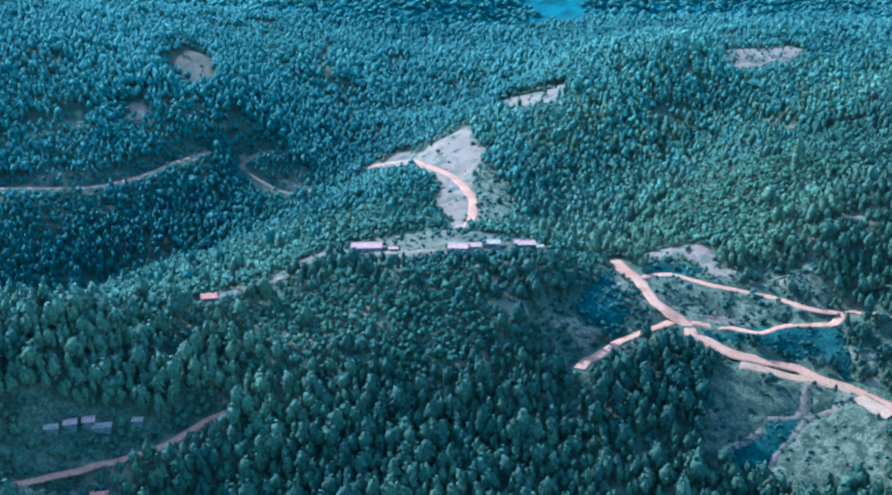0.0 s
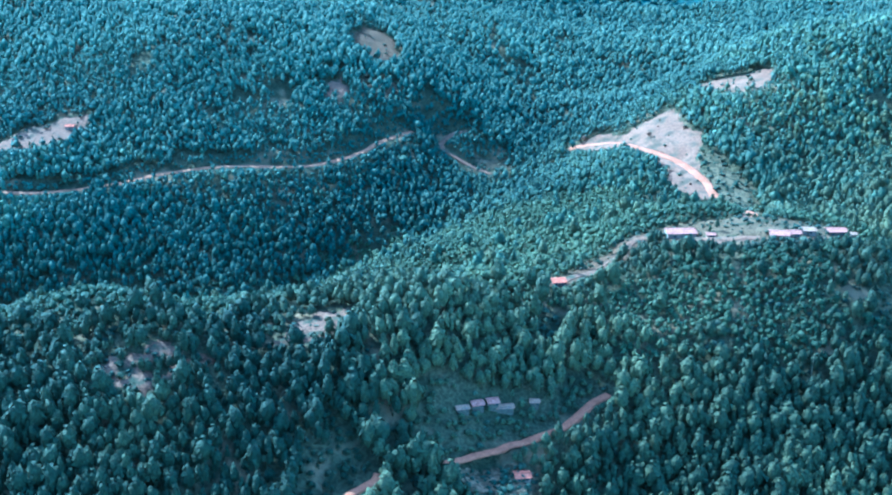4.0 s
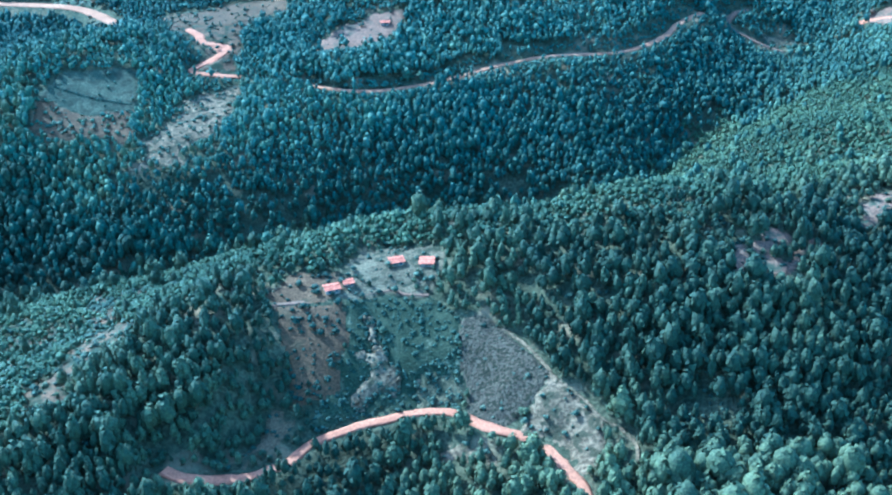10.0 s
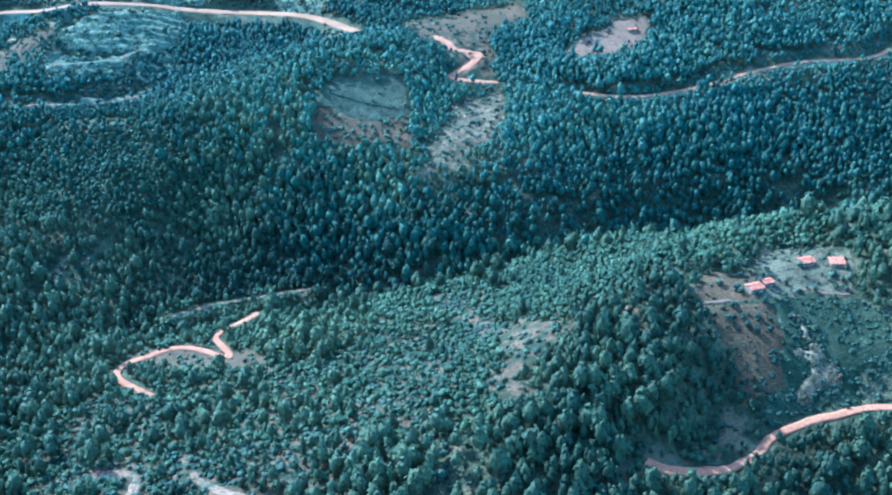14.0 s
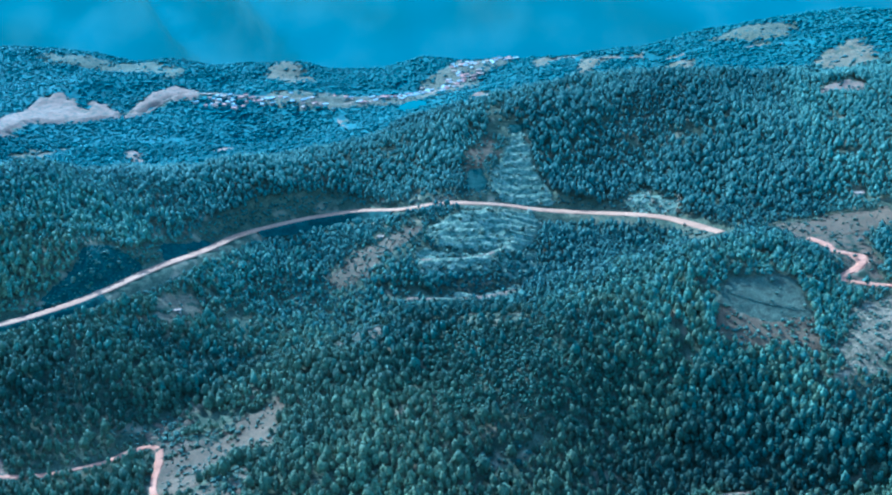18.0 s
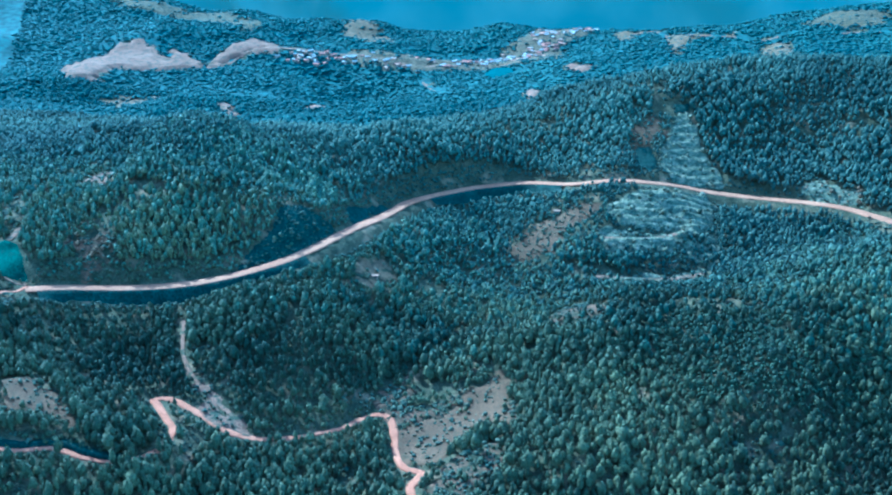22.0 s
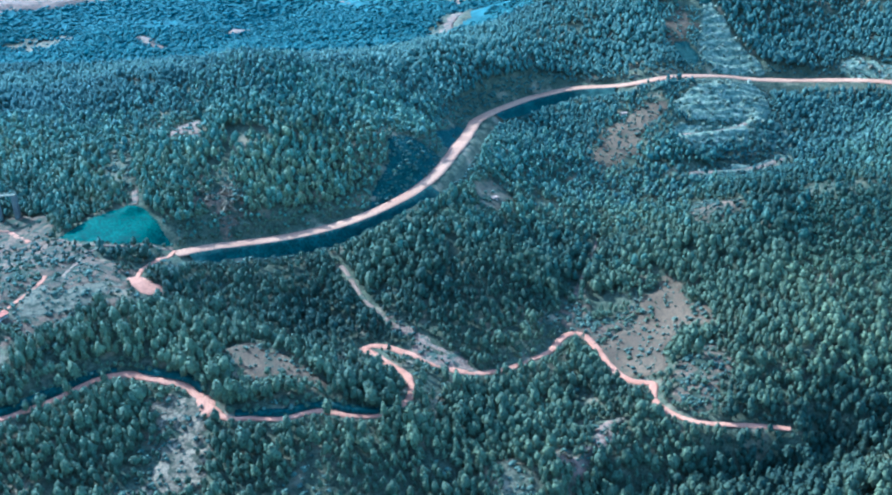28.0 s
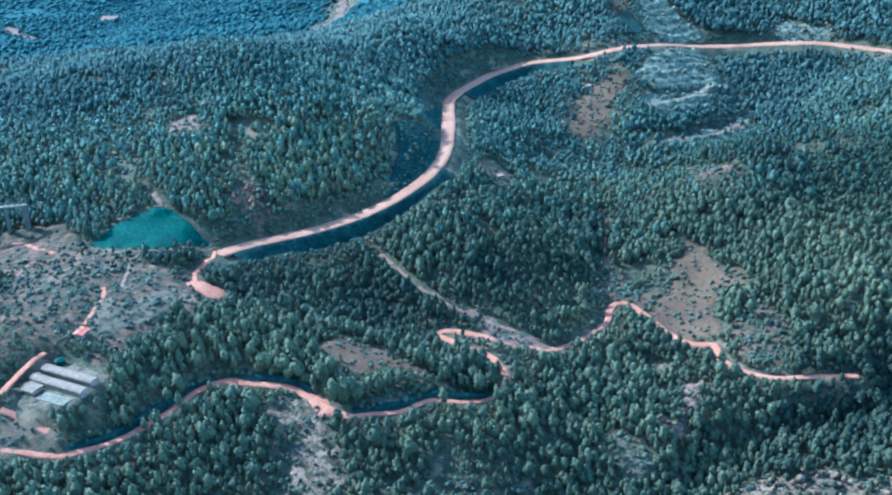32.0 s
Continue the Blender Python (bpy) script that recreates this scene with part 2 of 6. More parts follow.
hill(132, 643, 5.3, 64, 65, 1.19)
hill(-419, 2306, 24.3, 213, 445, 0.59)
hill(-60, 759, -7.7, 51, 107, 0.33)
hill(-73, 903, 10.1, 120, 59, 0.83)
hill(-109, 776, -2.0, 38, 103, 0.31)
hill(-642, 964, -2.4, 56, 38, 0.96)
hill(267, 582, -12.4, 115, 73, 0.78)
hill(-528, 255, 11.1, 130, 57, -0.15)
hill(-284, 798, -4.1, 83, 60, 0.01)
hill(-1999, 1341, -35.8, 423, 178, 0.03)
hill(-1300, 625, -6.7, 55, 106, 0.82)
hill(-1587, 2109, -12.7, 275, 176, 0.06)
hill(-352, 531, 8.5, 105, 55, -0.08)
hill(-1100, 348, -5.9, 85, 50, 0.15)
hill(-1164, 360, -3.0, 43, 107, 0.09)
hill(-374, 153, -9.2, 292, 38, 0.05)
hill(337, 914, -9.0, 70, 96, -0.02)
hill(-857, 901, -3.1, 76, 45, 0.86)
hill(-1032, 704, 9.0, 32, 24, 0.9)
hill(-40, 1330, 80, 430, 170, 0.0)
# smaller spurs, hollows and gullies
hill(-900, 820, -5.3, 100, 100, 0.00)
hill(-1120, 740, 3.6, 100, 100, 0.00)
hill(-160, 620, 8.0, 110, 48, 0.79)
hill(-100, 500, -8.3, 110, 48, 0.00)
hill(-1060, 520, -10.3, 110, 48, 2.36)
hill(-1100, 320, 6.8, 100, 100, 0.00)
hill(-600, 720, 7.8, 110, 48, 0.79)
hill(-900, 600, -3.3, 110, 48, 1.57)
hill(-580, 280, 12.1, 100, 100, 0.00)
hill(-780, 1000, 4.5, 100, 100, 0.00)
hill(-480, 400, -4.0, 100, 100, 0.00)
hill(-240, 280, -6.8, 110, 48, 0.00)
hill(-980, 380, -8.7, 110, 48, 1.57)
hill(-1000, 560, 6.6, 110, 48, 2.36)
hill(-700, 800, -4.1, 110, 48, 0.79)
hill(-740, 480, -6.6, 110, 48, 0.79)
hill(0, 920, -7.3, 100, 100, 0.00)
hill(-500, 580, 5.2, 110, 48, 2.36)
hill(-820, 360, 5.2, 110, 48, 0.00)
hill(100, 500, -7.4, 110, 48, 2.36)
hill(-920, 860, -7.1, 110, 48, 0.79)
hill(-60, 680, 6.9, 100, 100, 0.00)
hill(-300, 380, 5.7, 100, 100, 0.00)
hill(-1180, 400, -7.5, 110, 48, 0.00)
hill(-960, 940, 5.3, 110, 48, 0.79)
hill(-780, 860, 7.3, 110, 48, 2.36)
hill(-500, 700, -6.0, 110, 48, 0.79)
hill(160, 720, -6.7, 110, 48, 0.00)
hill(-140, 1000, 6.9, 100, 100, 0.00)
hill(-240, 700, -5.8, 110, 48, 1.57)
hill(160, 580, 7.8, 110, 48, 2.36)
hill(-760, 680, -3.0, 110, 48, 2.36)
hill(-740, 560, 5.7, 110, 48, 0.79)
hill(-1100, 460, 4.3, 110, 48, 2.36)
hill(-960, 600, -2.0, 110, 48, 0.00)
hill(-160, 700, 5.9, 110, 48, 2.36)
hill(-1200, 580, -5.5, 110, 48, 0.00)
hill(-1140, 640, 1.3, 110, 48, 0.00)
hill(-1140, 820, 7.5, 110, 48, 2.36)
hill(-700, 880, -8.6, 110, 48, 2.36)
hill(-580, 940, 5.4, 100, 100, 0.00)
hill(-1240, 800, -5.1, 110, 48, 2.36)
hill(120, 780, 7.8, 110, 48, 0.79)
hill(20, 420, 5.3, 110, 48, 0.00)
hill(-780, 760, -6.2, 110, 48, 0.79)
hill(-860, 660, 5.6, 110, 48, 2.36)
hill(-420, 280, -4.3, 110, 48, 0.79)
hill(20, 740, -7.5, 110, 48, 1.57)
hill(-280, 540, 5.2, 110, 48, 0.79)
hill(-100, 820, -5.5, 110, 48, 0.79)
hill(-800, 440, -6.1, 110, 48, 0.00)
hill(-1240, 700, 4.2, 110, 48, 2.36)
hill(0, 940, -7.3, 110, 48, 0.00)
hill(-560, 480, 4.1, 110, 48, 0.79)
hill(-440, 640, -3.3, 110, 48, 2.36)
hill(-640, 740, 5.5, 110, 48, 0.00)
hill(-900, 900, -6.1, 110, 48, 1.57)
hill(-980, 820, -3.6, 110, 48, 0.00)
hill(-1000, 540, 5.5, 110, 48, 1.57)
hill(-1100, 640, 5.0, 110, 48, 0.79)
hill(-680, 940, 5.8, 110, 48, 1.57)
hill(-800, 960, 8.0, 110, 48, 1.57)
hill(60, 340, -4.9, 110, 48, 2.36)
hill(-200, 300, -2.8, 110, 48, 0.79)
hill(40, 1040, 6.9, 110, 48, 0.00)
hill(-940, 540, -4.5, 110, 48, 1.57)
hill(-880, 440, 3.8, 110, 48, 0.79)
hill(-40, 520, -5.3, 110, 48, 0.00)
hill(-320, 680, 3.5, 110, 48, 0.00)
hill(-620, 840, -4.8, 110, 48, 1.57)
hill(-800, 580, -4.0, 110, 48, 0.79)
hill(-1040, 620, -2.9, 110, 48, 0.79)
hill(-1120, 320, 7.1, 110, 48, 0.00)
hill(160, 720, -5.9, 110, 48, 0.79)
hill(-100, 700, 5.4, 110, 48, 0.79)
hill(-180, 800, 4.0, 110, 48, 1.57)
hill(-880, 660, -5.8, 110, 48, 0.79)
hill(-660, 580, -3.3, 110, 48, 0.79)
hill(-580, 680, 3.5, 110, 48, 1.57)
hill(120, 500, -6.1, 110, 48, 2.36)
hill(-780, 360, 6.4, 110, 48, 0.00)
hill(-1080, 320, 5.7, 110, 48, 1.57)
hill(60, 960, -6.6, 110, 48, 0.00)
hill(-340, 880, 5.1, 110, 48, 0.79)
hill(-280, 780, -2.6, 100, 100, 0.00)
hill(-320, 600, -2.0, 110, 48, 0.79)
hill(-960, 820, -5.3, 110, 48, 0.79)
hill(-980, 920, 6.0, 110, 48, 0.79)
hill(-500, 420, -4.2, 110, 48, 0.00)
hill(-120, 1020, 7.5, 100, 100, 0.00)


def step(a, b, v):
    t = np.clip((v - a) / (b - a), 0, 1)
    return t * t * (3 - 2 * t)


def lattice(i, j, seed):
    v = np.sin(i * 127.1 + j * 311.7 + seed * 74.7) * 43758.5453
    return v - np.floor(v)


def vnoise(x, y, size, seed=0):
    """Smooth value noise, 0 to 1."""
    x, y = np.asarray(x, float) / size, np.asarray(y, float) / size
    i, j = np.floor(x), np.floor(y)
    u, v = x - i, y - j
    u, v = u * u * (3 - 2 * u), v * v * (3 - 2 * v)
    return ((lattice(i, j, seed) * (1 - u) + lattice(i + 1, j, seed) * u) * (1 - v)
            + (lattice(i, j + 1, seed) * (1 - u) + lattice(i + 1, j + 1, seed) * u) * v)


def natural(x, y):
    """The ground before roads were cut into it."""
    x, y = np.asarray(x, float), np.asarray(y, float)
    z = np.full(np.broadcast(x, y).shape, BASE)
    for hx, hy, h, a, b, th in HILLS:
        c, s = math.cos(th), math.sin(th)
        u, w = ((x - hx) * c + (y - hy) * s) / a, (-(x - hx) * s + (y - hy) * c) / b
        z = z + h * np.exp(-(u * u + w * w))
    z = z + (vnoise(x, y, 34, 1) - 0.5) * 2.6 + (vnoise(x, y, 13, 2) - 0.5) * 1.0
    far = step(1200, 1900, y)
    z = z + far * ((vnoise(x, y, 210, 3) - 0.5) * 26 + (vnoise(x, y, 90, 4) - 0.5) * 20)
    z = z + step(1130, 1300, y) * (1 - step(1650, 1850, y)) * 24 * (0.45 - np.abs(2 * vnoise(x, y, 230, 5) - 1))
    brink = 2200 + 130 * step(-600, -1000, x)
    # behind the crest the land falls away
    fall = 30 * step(1045, 1180, y) * (1 - step(1400, 1800, y)) * step(-840, -700, x) * (1 - step(-330, -150, x))
    return z - 430 * step(brink, brink + 480, y) - fall


def smooth_line(points, gap=2.0):
    """A rounded line through points, resampled."""
    p = np.array(points, float)
    q = np.vstack([2 * p[0] - p[1], p, 2 * p[-1] - p[-2]])
    out = []
    for a, b, c, d in zip(q, q[1:], q[2:], q[3:]):
        for t in np.linspace(0, 1, max(3, int(np.hypot(*(c - b)) / gap)), endpoint=False):
            out.append(0.5 * (2 * b + (c - a) * t + (2 * a - 5 * b + 4 * c - d) * t * t + (3 * b - a - 3 * c + d) * t ** 3))
    return np.array(out + [p[-1]])


ROADS = []


def road(name, points, width, material, label, category="road", ease=15):
    line = smooth_line(points)
    z = natural(line[:, 0], line[:, 1])
    k = np.ones(2 * ease + 1) / (2 * ease + 1)
    z = np.convolve(np.pad(z, ease, mode="edge"), k, "valid")
    for _, other, level, *_ in ROADS:
        # meet the roads that it joins at their level
        gap = np.hypot(line[:, None, 0] - other[None, :, 0], line[:, None, 1] - other[None, :, 1])
        w = 1 - step(3, 16, gap.min(1))
        z = z * (1 - w) + level[gap.argmin(1)] * w
    z = z + 0.012 * (len(ROADS) % 12)
    wide = 1.02 * width * ((0.95 + 0.15 * vnoise(line[:, 0], line[:, 1], 40, 9)) if name == "highway" else (0.8 + 0.45 * vnoise(line[:, 0], line[:, 1], 22, 9)))
    ROADS.append((name, line, z, wide / 2, material, label, category))


road("highway", [(-1162, 573), (-1136, 592), (-1103, 609), (-1069, 625), (-1044, 641), (-1021, 663), (-1004, 694), (-991, 746), (-978, 809), (-971, 833), (-946, 864), (-917, 890), (-883, 905), (-839, 886), (-787, 884), (-752, 898), (-706, 900), (-665, 885), (-636, 871), (-616, 853), (-593, 821)], 9.0, GRAVEL, "broad pale unpaved highway cut along the wooded hillside")
road("ridge_road", [(78, 516), (81, 506), (85, 497), (88, 486), (91, 475), (95, 469), (98, 466), (101, 462), (103, 455), (107, 453), (112, 448), (120, 443), (131, 440), (142, 437), (151, 429), (161, 423), (169, 414), (177, 405)], 5.6, DIRT, "wide pinkish dirt road running down the ridge")
road("road_pad", [(119, 437), (127, 434), (138, 430), (147, 429), (155, 425), (160, 422)], 5.0, GRAVEL, "broad trodden dirt shoulder of the ridge road")
road("road_fan", [(161, 417), (165, 411), (170, 405)], 7.0, GRAVEL, "trodden fan of pale dirt beside the ridge road", "track")
road("loop_track", [(87, 498), (101, 501), (110, 495), (117, 490), (126, 486), (135, 482), (144, 476), (150, 470), (156, 466), (163, 465), (167, 465), (166, 462), (162, 457), (156, 458), (147, 460), (139, 459), (132, 455), (126, 457), (120, 461), (109, 463), (103, 464)], 3.4, DIRT, "hairpin loop of red dirt track on the bank", "track")
road("spur_track", [(97, 465), (88, 455), (78, 447), (71, 442), (66, 436), (60, 430), (55, 425), (52, 420)], 4.2, DIRT, "short red dirt spur between the trees", "track")
road("ridge_track", [(169, 466), (173, 466), (177, 460), (184, 453)], 1.8, DIRT, "narrow pale track leaving the hairpin", "track")
road("rim_path", [(132, 486), (137, 489), (140, 490), (144, 490), (146, 490), (150, 490)], 1.4, PALE, "pale path along the rim of the bank", "track")
road("pit_track", [(92, 479), (96, 475), (104, 475), (111, 471), (117, 469), (122, 468)], 1.6, SOIL, "thin pale track inside the road loop", "track")
road("village_track", [(-100, 445), (-89, 459), (-80, 465), (-67, 484), (-58, 501), (-50, 505), (-34, 497), (-20, 488), (0, 487), (24, 493), (47, 508)], 3.2, SOIL, "pale earth track along the hamlet ridge", "track")
road("hamlet_street", [(-34, 500), (-24, 494), (-13, 490), (-3, 489)], 4.2, SCREE, "pale trodden street before the hamlet", "track")
road("slide_road", [(-55, 815), (-47, 814), (-28, 798), (-16, 767), (-4, 746), (6, 724), (13, 699), (16, 667), (6, 532)], 5.5, DIRT, "dirt road descending beside the bare landslide", "track")
road("wood_track", [(-446, 700), (-425, 692), (-404, 691), (-370, 701), (-346, 709), (-332, 715), (-310, 723), (-285, 735), (-245, 751), (-226, 763), (-202, 784), (-190, 803), (-168, 825)], 4.2, GRAVEL, "pale track winding along the wooded far slope", "track")
road("scar_track", [(-110, 808), (-124, 811), (-135, 817), (-144, 824), (-147, 832), (-138, 846), (-128, 849)], 4.0, SCREE, "pale hairpin track in a forest scar", "track")
road("lower_road", [(-145, 344), (-137, 348), (-131, 352), (-124, 356), (-120, 360), (-115, 362), (-108, 367), (-104, 369), (-99, 373), (-96, 377), (-92, 382), (-88, 388), (-81, 394)], 3.2, DIRT, "red dirt road below the forest edge", "track")
road("lower_track", [(-180, 294), (-180, 311), (-177, 318), (-167, 327), (-165, 332)], 2.8, DIRT, "winding red footpath between trees", "track")
road("zigzag_track", [(-535, 783), (-525, 771), (-520, 759), (-504, 754), (-508, 739), (-522, 724), (-512, 718), (-490, 717)], 5.0, DIRT, "red zigzag track on a bare spur", "track")
road("farm_road", [(-455, 285), (-449, 282), (-440, 282), (-429, 284), (-423, 288), (-416, 293), (-411, 301), (-406, 305), (-399, 308), (-392, 311), (-384, 312), (-376, 314), (-368, 314), (-360, 311), (-354, 305), (-347, 300), (-336, 295), (-330, 288), (-326, 279), (-322, 272), (-321, 264), (-321, 256)], 4.0, DIRT, "red dirt road curving below the farm slope", "track")
road("loop_road", [(-620, 489), (-633, 469), (-636, 458), (-626, 439), (-650, 448), (-666, 440), (-675, 429), (-670, 415), (-651, 396)], 3.4, DIRT, "red dirt loop round a small field", "track")
road("scrub_track", [(-618, 315), (-605, 293), (-591, 280), (-574, 270)], 3.0, SOIL, "pale track through scrub", "track")
road("spoil_track", [(-654, 320), (-636, 314), (-634, 290)], 4.2, SOIL, "pale forked track in the scrub", "track")
road("valley_road", [(-664, 486), (-646, 499), (-615, 515), (-597, 522)], 2.6, SOIL, "pale road deep in the valley", "track")
road("forest_road", [(-1275, 401), (-1259, 393), (-1250, 391), (-1236, 390), (-1225, 394), (-1214, 400), (-1202, 409), (-1189, 421), (-1176, 436), (-1163, 442), (-1150, 438), (-1134, 435), (-1124, 424), (-1111, 411), (-1100, 411), (-1084, 412), (-1069, 421), (-1055, 420), (-1042, 422), (-1031, 433), (-1025, 449), (-1027, 468), (-1035, 479), (-1046, 494), (-1051, 500), (-1045, 504), (-1035, 500), (-1020, 492), (-1005, 484), (-993, 483), (-981, 487), (-965, 500), (-949, 515), (-942, 530), (-935, 540), (-927, 539), (-921, 524), (-916, 504), (-909, 488), (-902, 483), (-897, 480), (-900, 465), (-896, 453), (-886, 442), (-872, 437), (-854, 434), (-838, 430)], 3.7, DIRT, "winding red dirt road through the forest")
road("old_track", [(-1067, 588), (-1061, 572), (-1054, 553), (-1047, 540), (-1035, 523), (-1023, 511), (-1005, 497), (-996, 486)], 2.4, SOIL, "narrow overgrown track down the spur", "track")
road("fire_path", [(-901, 664), (-909, 635), (-922, 598), (-928, 576)], 1.6, SOIL, "pale path straight down the wooded slope", "track")
road("pad_track", [(-1163, 578), (-1166, 566), (-1171, 552), (-1175, 542), (-1174, 530)], 2.6, DIRT, "red dirt track from the highway to a pad", "track")
road("yard_track", [(-1260, 424), (-1258, 430), (-1253, 440), (-1249, 448), (-1244, 454)], 2.8, DIRT, "red dirt lane up to the shed yard", "track")
road("scrub_path", [(-1263, 588), (-1267, 582), (-1270, 572), (-1273, 562)], 1.8, SOIL, "pale path through the scrub", "track")
road("bridge_lane", [(-1281, 622), (-1274, 618), (-1267, 610), (-1260, 602), (-1254, 595)], 3.0, DIRT, "red lane under the footbridge", "track")
road("meadow_path", [(-1204, 567), (-1208, 554), (-1210, 534), (-1211, 520), (-1205, 516)], 1.8, SOIL, "pale footpath across the scrub", "track")
road("upper_lane", [(-1232, 468), (-1228, 476), (-1225, 486), (-1222, 499), (-1220, 509), (-1221, 520)], 2.4, DIRT, "narrow red lane above the shed yard", "track")
road("gate_track", [(-1260, 415), (-1253, 412), (-1246, 407), (-1239, 402)], 3.4, DIRT, "red dirt lane by the road junction", "track")
road("rail_track", [(-1165, 581), (-1175, 578), (-1188, 574), (-1201, 569), (-1213, 574), (-1224, 580), (-1234, 588)], 1.8, SOIL, "pale earth lane along the foot of the cut slope", "track")
road("upper_path", [(-1192, 614), (-1193, 622), (-1196, 635)], 3.6, SOIL, "pale footpath above the cut slope", "track")
road("terrace_track", [(-817, 800), (-791, 804), (-764, 816), (-754, 834), (-760, 844)], 3.5, SCREE, "pale haul track on the rock spoil", "track")
road("spoil_road", [(-820, 754), (-801, 757), (-781, 760), (-761, 770), (-741, 784)], 5.0, SCREE, "pale haul track round the foot of the spoil", "track")
road("distant_road", [(-960, 1580), (-977, 1500), (-1002, 1369), (-1022, 1270), (-1040, 1200)], 13.0, SOIL, "wide pale road far across the valley", "road")

road("farm_path", [(-426, 353), (-417, 355), (-405, 355), (-395, 359), (-383, 363), (-378, 360), (-369, 359)], 1.5, SCREE, "pale trodden footpath along the plateau edge", "path")
road("hedge_path", [(-343, 339), (-336, 330), (-330, 320), (-325, 309), (-318, 303), (-314, 295), (-308, 290), (-304, 283), (-305, 275)], 1.2, PALE, "pale path along the field edge", "path")
road("town_road", [(-1554, 1961), (-1500, 2075), (-1441, 2071), (-1379, 2085), (-1312, 2082), (-1242, 2060), (-1195, 2040), (-1139, 2081), (-1056, 2090), (-985, 2116)], 11.0, SOIL, "pale main road through the distant town", ease=6)
road("hill_road", [(-849, 2250), (-779, 2263), (-730, 2081), (-637, 2019), (-593, 1986), (-564, 2007), (-534, 2019)], 9.0, SOIL, "pale road along the distant hillside", ease=6)
road("crest_road", [(-485, 1984), (-449, 1988), (-410, 1962)], 8.0, SOIL, "pale road across distant hill fields", ease=6)
road("far_lane", [(-1175, 1973), (-1151, 1911), (-1106, 1837)], 6.0, SOIL, "short pale lane below the town", "track", ease=6)
road("knoll_track", [(-1326, 1002), (-1341, 1032), (-1327, 1063), (-1365, 1137), (-1409, 1177)], 4.5, SOIL, "pale track on the wooded far knoll", "track", ease=8)
road("crest_track", [(-1271, 867), (-1260, 880), (-1241, 863), (-1224, 842)], 3.5, SOIL, "pale track near the wooded crest", "track", ease=8)

# the ground's grid lines: close together in the valley, wider apart towards the horizon
GX = np.concatenate([np.linspace(-5200, -2300, 24), np.linspace(-2250, -1500, 40), np.arange(-1480, 380, 5.0), np.linspace(400, 900, 20), np.linspace(1000, 3600, 22)])
GY = np.concatenate([np.linspace(-2600, -200, 20), np.linspace(-150, 215, 22), np.arange(225, 1130, 5.0), np.linspace(1140, 3000, 95), np.linspace(3060, 4700, 28)])
MX, MY = np.meshgrid(GX, GY)
GROUND = natural(MX, MY)
SLOPES = {"highway": 1.1}
ROAD_GAP, WIDE_GAP = np.full(MX.shape, 1e6), np.full(MX.shape, 1e6)
for name, line, z, half, *_ in ROADS:
    lo, hi = line.min(0) - 60, line.max(0) + 60
    iy, ix = np.where((MX > lo[0]) & (MX < hi[0]) & (MY > lo[1]) & (MY < hi[1]))
    px, py = MX[iy, ix], MY[iy, ix]
    best, at = np.full(len(px), 1e9), np.zeros(len(px), int)
    for k, (x, y) in enumerate(line):
        d = (px - x) ** 2 + (py - y) ** 2
        near = d < best
        best[near], at[near] = d[near], k
    gap = np.sqrt(best) - half[at]
    run = np.maximum(gap - 3.0, 0)
    rz = z[at] - 0.35
    cut = SLOPES.get(name, 0.75)
    GROUND[iy, ix] = np.clip(GROUND[iy, ix], rz - (1.35 if name == "highway" else 0.85) * run, rz + cut * run)
    if name == "highway":
        # the fill bank on the valley side
        d = np.gradient(line, axis=0)[at]
        valley = d[:, 0] * (py - line[at, 1]) - d[:, 1] * (px - line[at, 0]) < 0
        deep = 7.5 * np.exp(-((px + 1085) / 65) ** 2) + 6.5 * np.exp(-((px + 905) / 55) ** 2)
        bank = rz - np.clip(2.2 * (gap - 1.0), 0, 1) * deep
        GROUND[iy, ix] = np.where(valley & (gap > 1.0), np.minimum(GROUND[iy, ix], bank + step(12, 40, gap) * 40), GROUND[iy, ix])
    ROAD_GAP[iy, ix] = np.minimum(ROAD_GAP[iy, ix], gap)
    if name == "highway":
        WIDE_GAP[iy, ix] = gap


PADS = []


def pad(x, y, r):
    """A levelled yard."""
    d = np.hypot(MX - x, MY - y)
    z = float(natural(x, y))
    k = step(r + 6, r, d)
    GROUND[:] = GROUND * (1 - k) + z * k
    PADS.append((x, y, r))


def sample(grid, x, y):
    x, y = np.asarray(x, float), np.asarray(y, float)
    i = np.clip(np.searchsorted(GX, x) - 1, 0, len(GX) - 2)
    j = np.clip(np.searchsorted(GY, y) - 1, 0, len(GY) - 2)
    u = np.clip((x - GX[i]) / (GX[i + 1] - GX[i]), 0, 1)
    v = np.clip((y - GY[j]) / (GY[j + 1] - GY[j]), 0, 1)
    return (grid[j, i] * (1 - u) + grid[j, i + 1] * u) * (1 - v) + (grid[j + 1, i] * (1 - u) + grid[j + 1, i + 1] * u) * v


def ground(x, y):
    return sample(GROUND, x, y)


